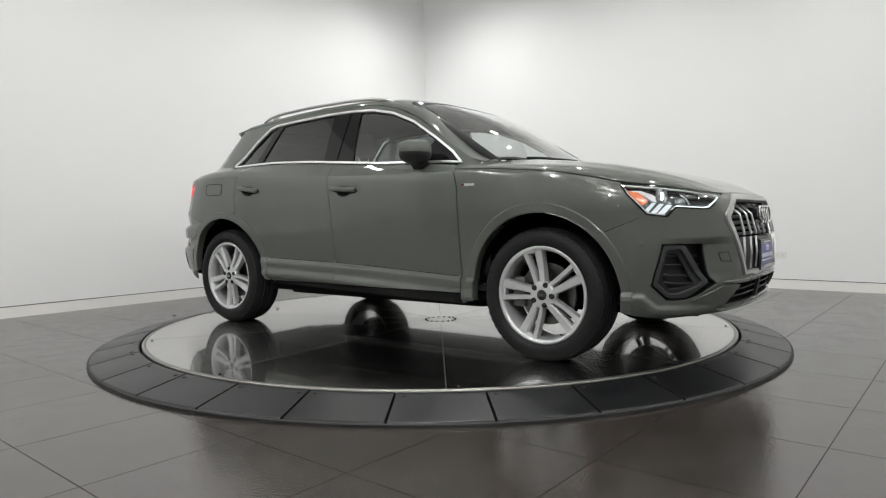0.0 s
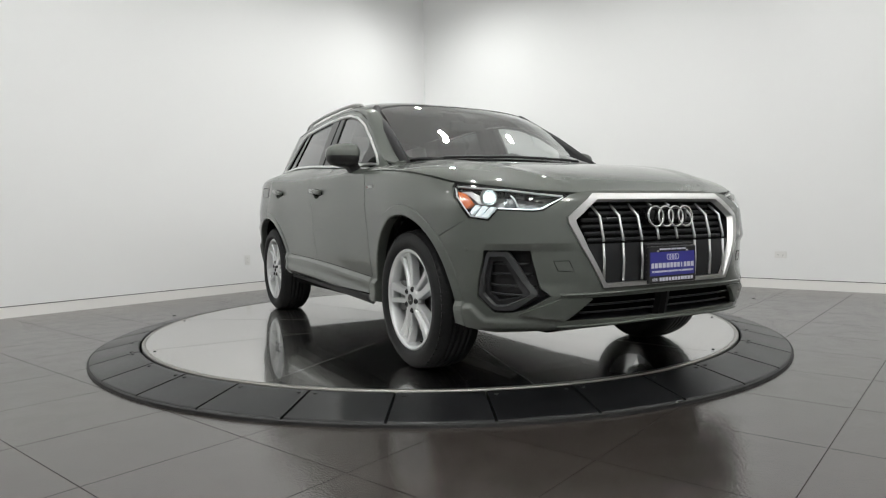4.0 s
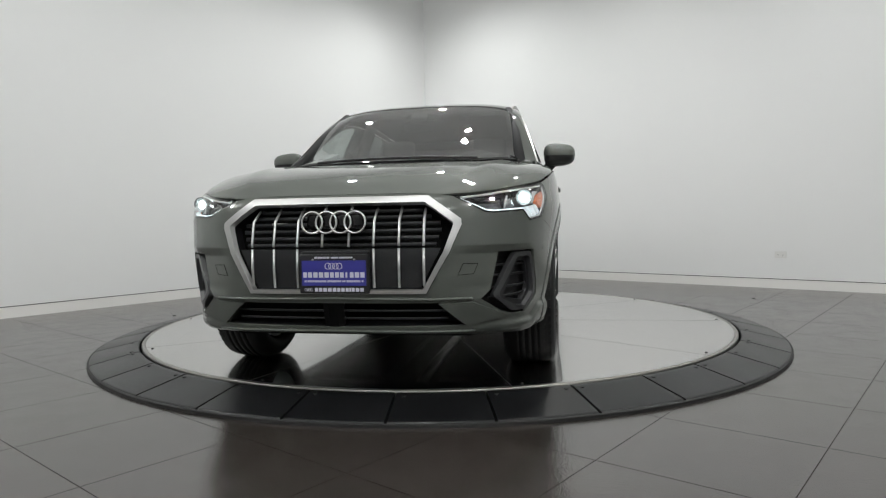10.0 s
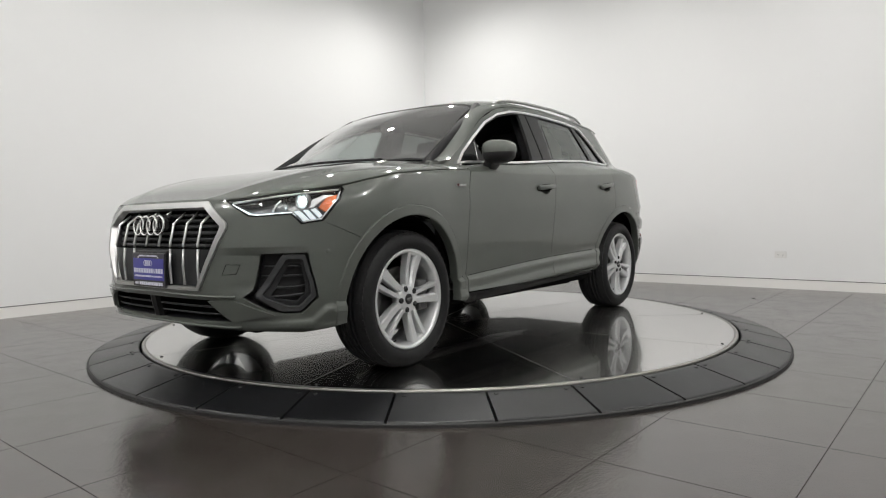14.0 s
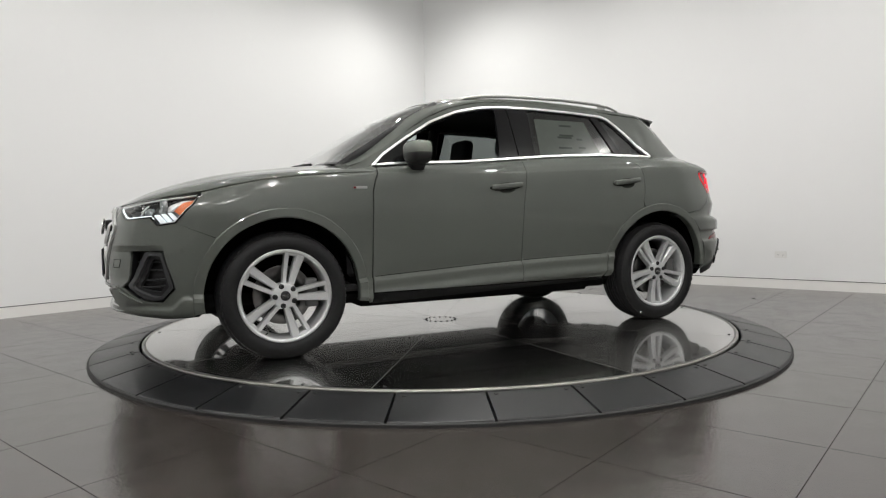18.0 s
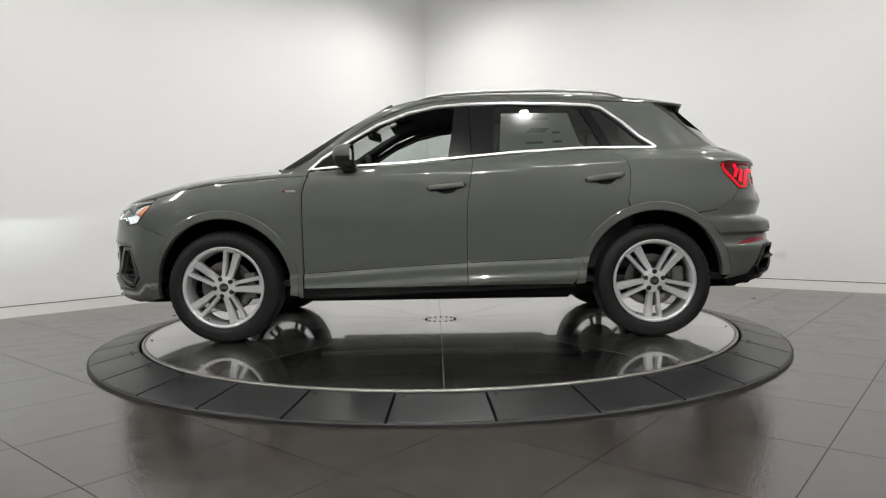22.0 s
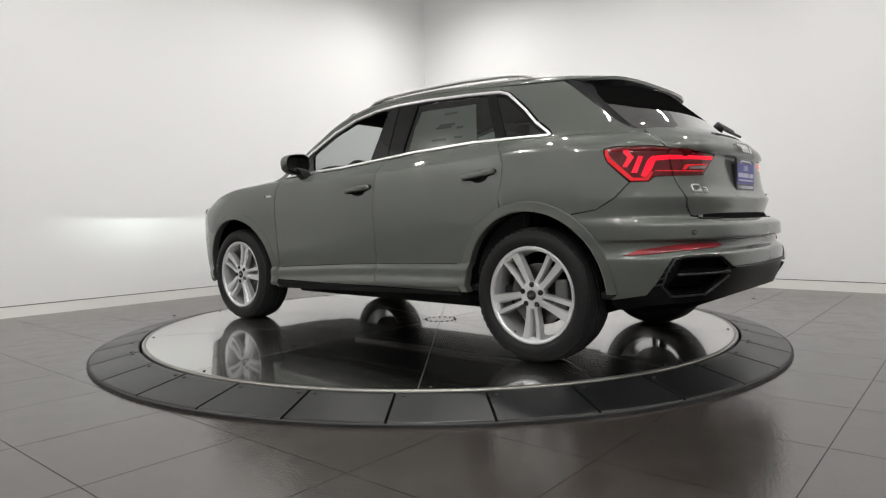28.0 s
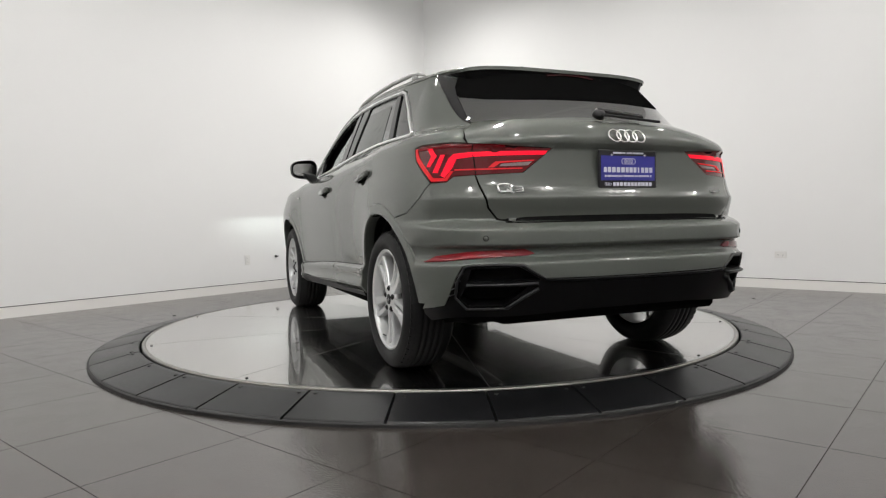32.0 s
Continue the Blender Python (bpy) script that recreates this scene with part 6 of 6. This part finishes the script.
def build_interior(car):
    for y in (0.37, -0.37):
        seat(car, y, 0.02)
    b = part("rear_bench", box(-1.05, -0.55, -0.62, 0.62, 0.45, 0.65, 0.06, None, None, 2), FABRIC, car, "black upholstered rear bench", True)
    part("bench_back", box(-0.08, 0.08, -0.62, 0.62, 0.0, 0.56, 0.06, None, Matrix.Translation((-1.08, 0, 0.60)) @ pose(0, 0, 0, 0, -20, 0), 2), FABRIC, b, "", True)
    for y in (-0.42, 0.0, 0.42):
        part("rear_headrest", box(-0.045, 0.045, -0.12, 0.12, 0.0, 0.16, 0.045, None, Matrix.Translation((-1.29, y, 1.13)) @ pose(0, 0, 0, 0, -10, 0), 2), FABRIC, b, "", True)
    d = part("dashboard", box(0.60, 1.05, -0.70, 0.70, 0.74, 1.065, 0.07, None, None, 3), FABRIC, car, "black dashboard", True)
    part("instrument_hood", box(0.53, 0.74, 0.20, 0.54, 1.00, 1.165, 0.04, None, None, 2), FABRIC, d, "", True)
    m = Matrix.Translation((0.40, 0.37, 1.025)) @ pose(0, 0, 0, 0, -64, 0)
    w = part("steering_wheel", tube([m @ Vector((0.185 * math.cos(t), 0.185 * math.sin(t), 0)) for t in [k * math.pi / 16 for k in range(32)]], 0.016, 8, closed=True, up=m.to_3x3() @ Vector((0, 0, 1))), FABRIC, car, "black steering wheel", True)
    part("wheel_boss", revolve([(0.0, 0.03), (0.05, 0.025), (0.07, 0.0), (0.06, -0.04), (0.0, -0.04)], 20, "Z", m), FABRIC, w, "", True)
    for a in (0, 180, 270):
        c = m @ Vector((0.17 * math.cos(radians(a)), 0.17 * math.sin(radians(a)), 0))
        part("wheel_spoke", tube([m @ Vector((0, 0, 0)), c], 0.015, 6, 0.6), FABRIC, w)
    im = part("interior_mirror", box(-0.015, 0.015, -0.12, 0.12, -0.035, 0.035, 0.014, None, Matrix.Translation((0.475, 0.0, 1.378)) @ pose(0, 0, 0, 0, 8, -12), 2), BLACK, car, "black interior mirror", True)
    part("mirror_face", box(-0.017, -0.0155, -0.108, 0.108, -0.026, 0.026, 0, None, Matrix.Translation((0.475, 0.0, 1.378)) @ pose(0, 0, 0, 0, 8, -12)), CHROME, im)
    part("mirror_stem", tube([(0.475, 0, 1.385), (0.50, 0, 1.43)], 0.012, 8), BLACK, im)
    part("camera_housing", box(-0.07, 0.05, -0.055, 0.055, -0.022, 0.022, 0.015, None, Matrix.Translation((0.50, 0.0, 1.425)) @ pose(0, 0, 0, 0, 27, 0), 2), BLACK, im)
    for y in (0.31, -0.31):
        part("sun_visor", box(-0.10, 0.07, -0.19, 0.19, -0.012, 0.012, 0.010, None, Matrix.Translation((0.30, y, 1.475)) @ pose(0, 0, 0, 0, 17, 0), 2), FABRIC, car, "black sun visor folded up", True)
    part("headliner", patch([(0.33, -0.94), (0.2, -0.98), (-1.5, -0.98), (-1.5, 0.98), (0.2, 0.98), (0.33, 0.94)], roof_at, (0, 0, 1), 0.10, (), -0.045, 0), FABRIC, car, "black headliner")
    part("floor_carpet", box(-1.9, 1.1, -0.78, 0.78, 0.34, 0.38, 0.01), FABRIC, car)
    part("parcel_shelf", box(-1.95, -1.30, -0.62, 0.62, 1.02, 1.05, 0.01), FABRIC, car)
    for s in (1, -1):
        part("door_lining", box(-1.25, 0.95, s * 0.735 - 0.02, s * 0.735 + 0.02, 0.42, 1.06, 0.02), FABRIC, car)
        part("pillar_lining", tube([(-0.20, s * 0.70, 1.08), (-0.24, s * 0.62, 1.30), (-0.24, s * 0.555, 1.49)], 0.045, 8), FABRIC, car, "", True)
        part("screen_pillar_lining", tube([(0.98, s * 0.70, 1.06), (0.62, s * 0.645, 1.29), (0.28, s * 0.575, 1.485)], 0.030, 8), FABRIC, car, "", True)
        part("rear_pillar_lining", tube([(-1.30, s * 0.58, 1.10), (-1.26, s * 0.50, 1.42)], 0.07, 8), FABRIC, car, "", True)
    # sticker sheet just outside the driver's side rear window, tint dimming in its colour
    st = [(-0.42, 1.428), (-0.40, 1.175), (-0.915, 1.196), (-0.845, 1.425)]
    sheet = part("window_sticker", patch(st, side_at(1), (0, 1, 0), 0.06, (), -0.010, 0), STICKER, car, "window sticker just outside the tinted glass, its colour dimmed as if behind it")
    for x0, x1, z in ((-0.62, -0.72, 1.395), (-0.60, -0.72, 1.325), (-0.58, -0.70, 1.310), (-0.57, -0.68, 1.235), (-0.74, -0.79, 1.30), (-0.74, -0.80, 1.24)):
        part("sticker_bar", patch([(x0, z), (x0, z - 0.014), (x1, z - 0.014), (x1, z)], side_at(1), (0, 1, 0), 0.06, (), -0.0095, 0), STICKERINK, sheet)
    # badges on the tailgate
    emblem(car, (-2.137, 0.0, 1.106), 0.0315, 0.0435, 0.004, 0, "chrome emblem of four linked rings", None, 28)
    dealer_plate(car, -2.140, 0.876, 1.044, -1, 0.158)
    ring = on_line([(0.600 - 0.052 * a, 0.877 + 0.016 * b) for a, b in ((0.15, 1), (0.85, 1), (1, 0.75), (1, -0.75), (0.85, -1), (0.15, -1), (0, -0.75), (0, 0.75), (0.15, 1))], REAR.at, (-1, 0.4, 0), 0.003)
    mb = part("model_badge", tube(ring[:-1], 0.0046, 6, closed=True, up=(1, 0, 0)), BARSILVER, car, "small silver model badge", True)
    part("badge_tail", tube(on_line([(0.566, 0.870), (0.542, 0.855)], REAR.at, (-1, 0.4, 0), 0.003), 0.004, 6), BARSILVER, mb)
    for z in (0.8800, 0.8705, 0.8610):
        part("badge_bar", tube(on_line([(0.531, z), (0.501, z)], REAR.at, (-1, 0.4, 0), 0.003), 0.0031, 6), BARSILVER, mb)
    part("badge_bar", tube(on_line([(0.500, 0.8800), (0.500, 0.8610)], REAR.at, (-1, 0.4, 0), 0.003), 0.0031, 6), BARSILVER, mb)
    part("drive_badge", box(-2.128, -2.118, -0.555, -0.495, 0.860, 0.868), CHROME, car, "small silver badge")


CAR = build_car()


def motions():
    walk(DISC, [(t, pose(0, 0, 0, 0, 0, a)) for t, a in HEADING])
    rows = []
    for t, a in HEADING:
        c, s = math.cos(radians(a)), math.sin(radians(a))
        rows.append((t, pose(c * CAR_X - s * CAR_Y, s * CAR_X + c * CAR_Y, 0, 0, 0, a)))
    walk(CAR, rows)


motions()
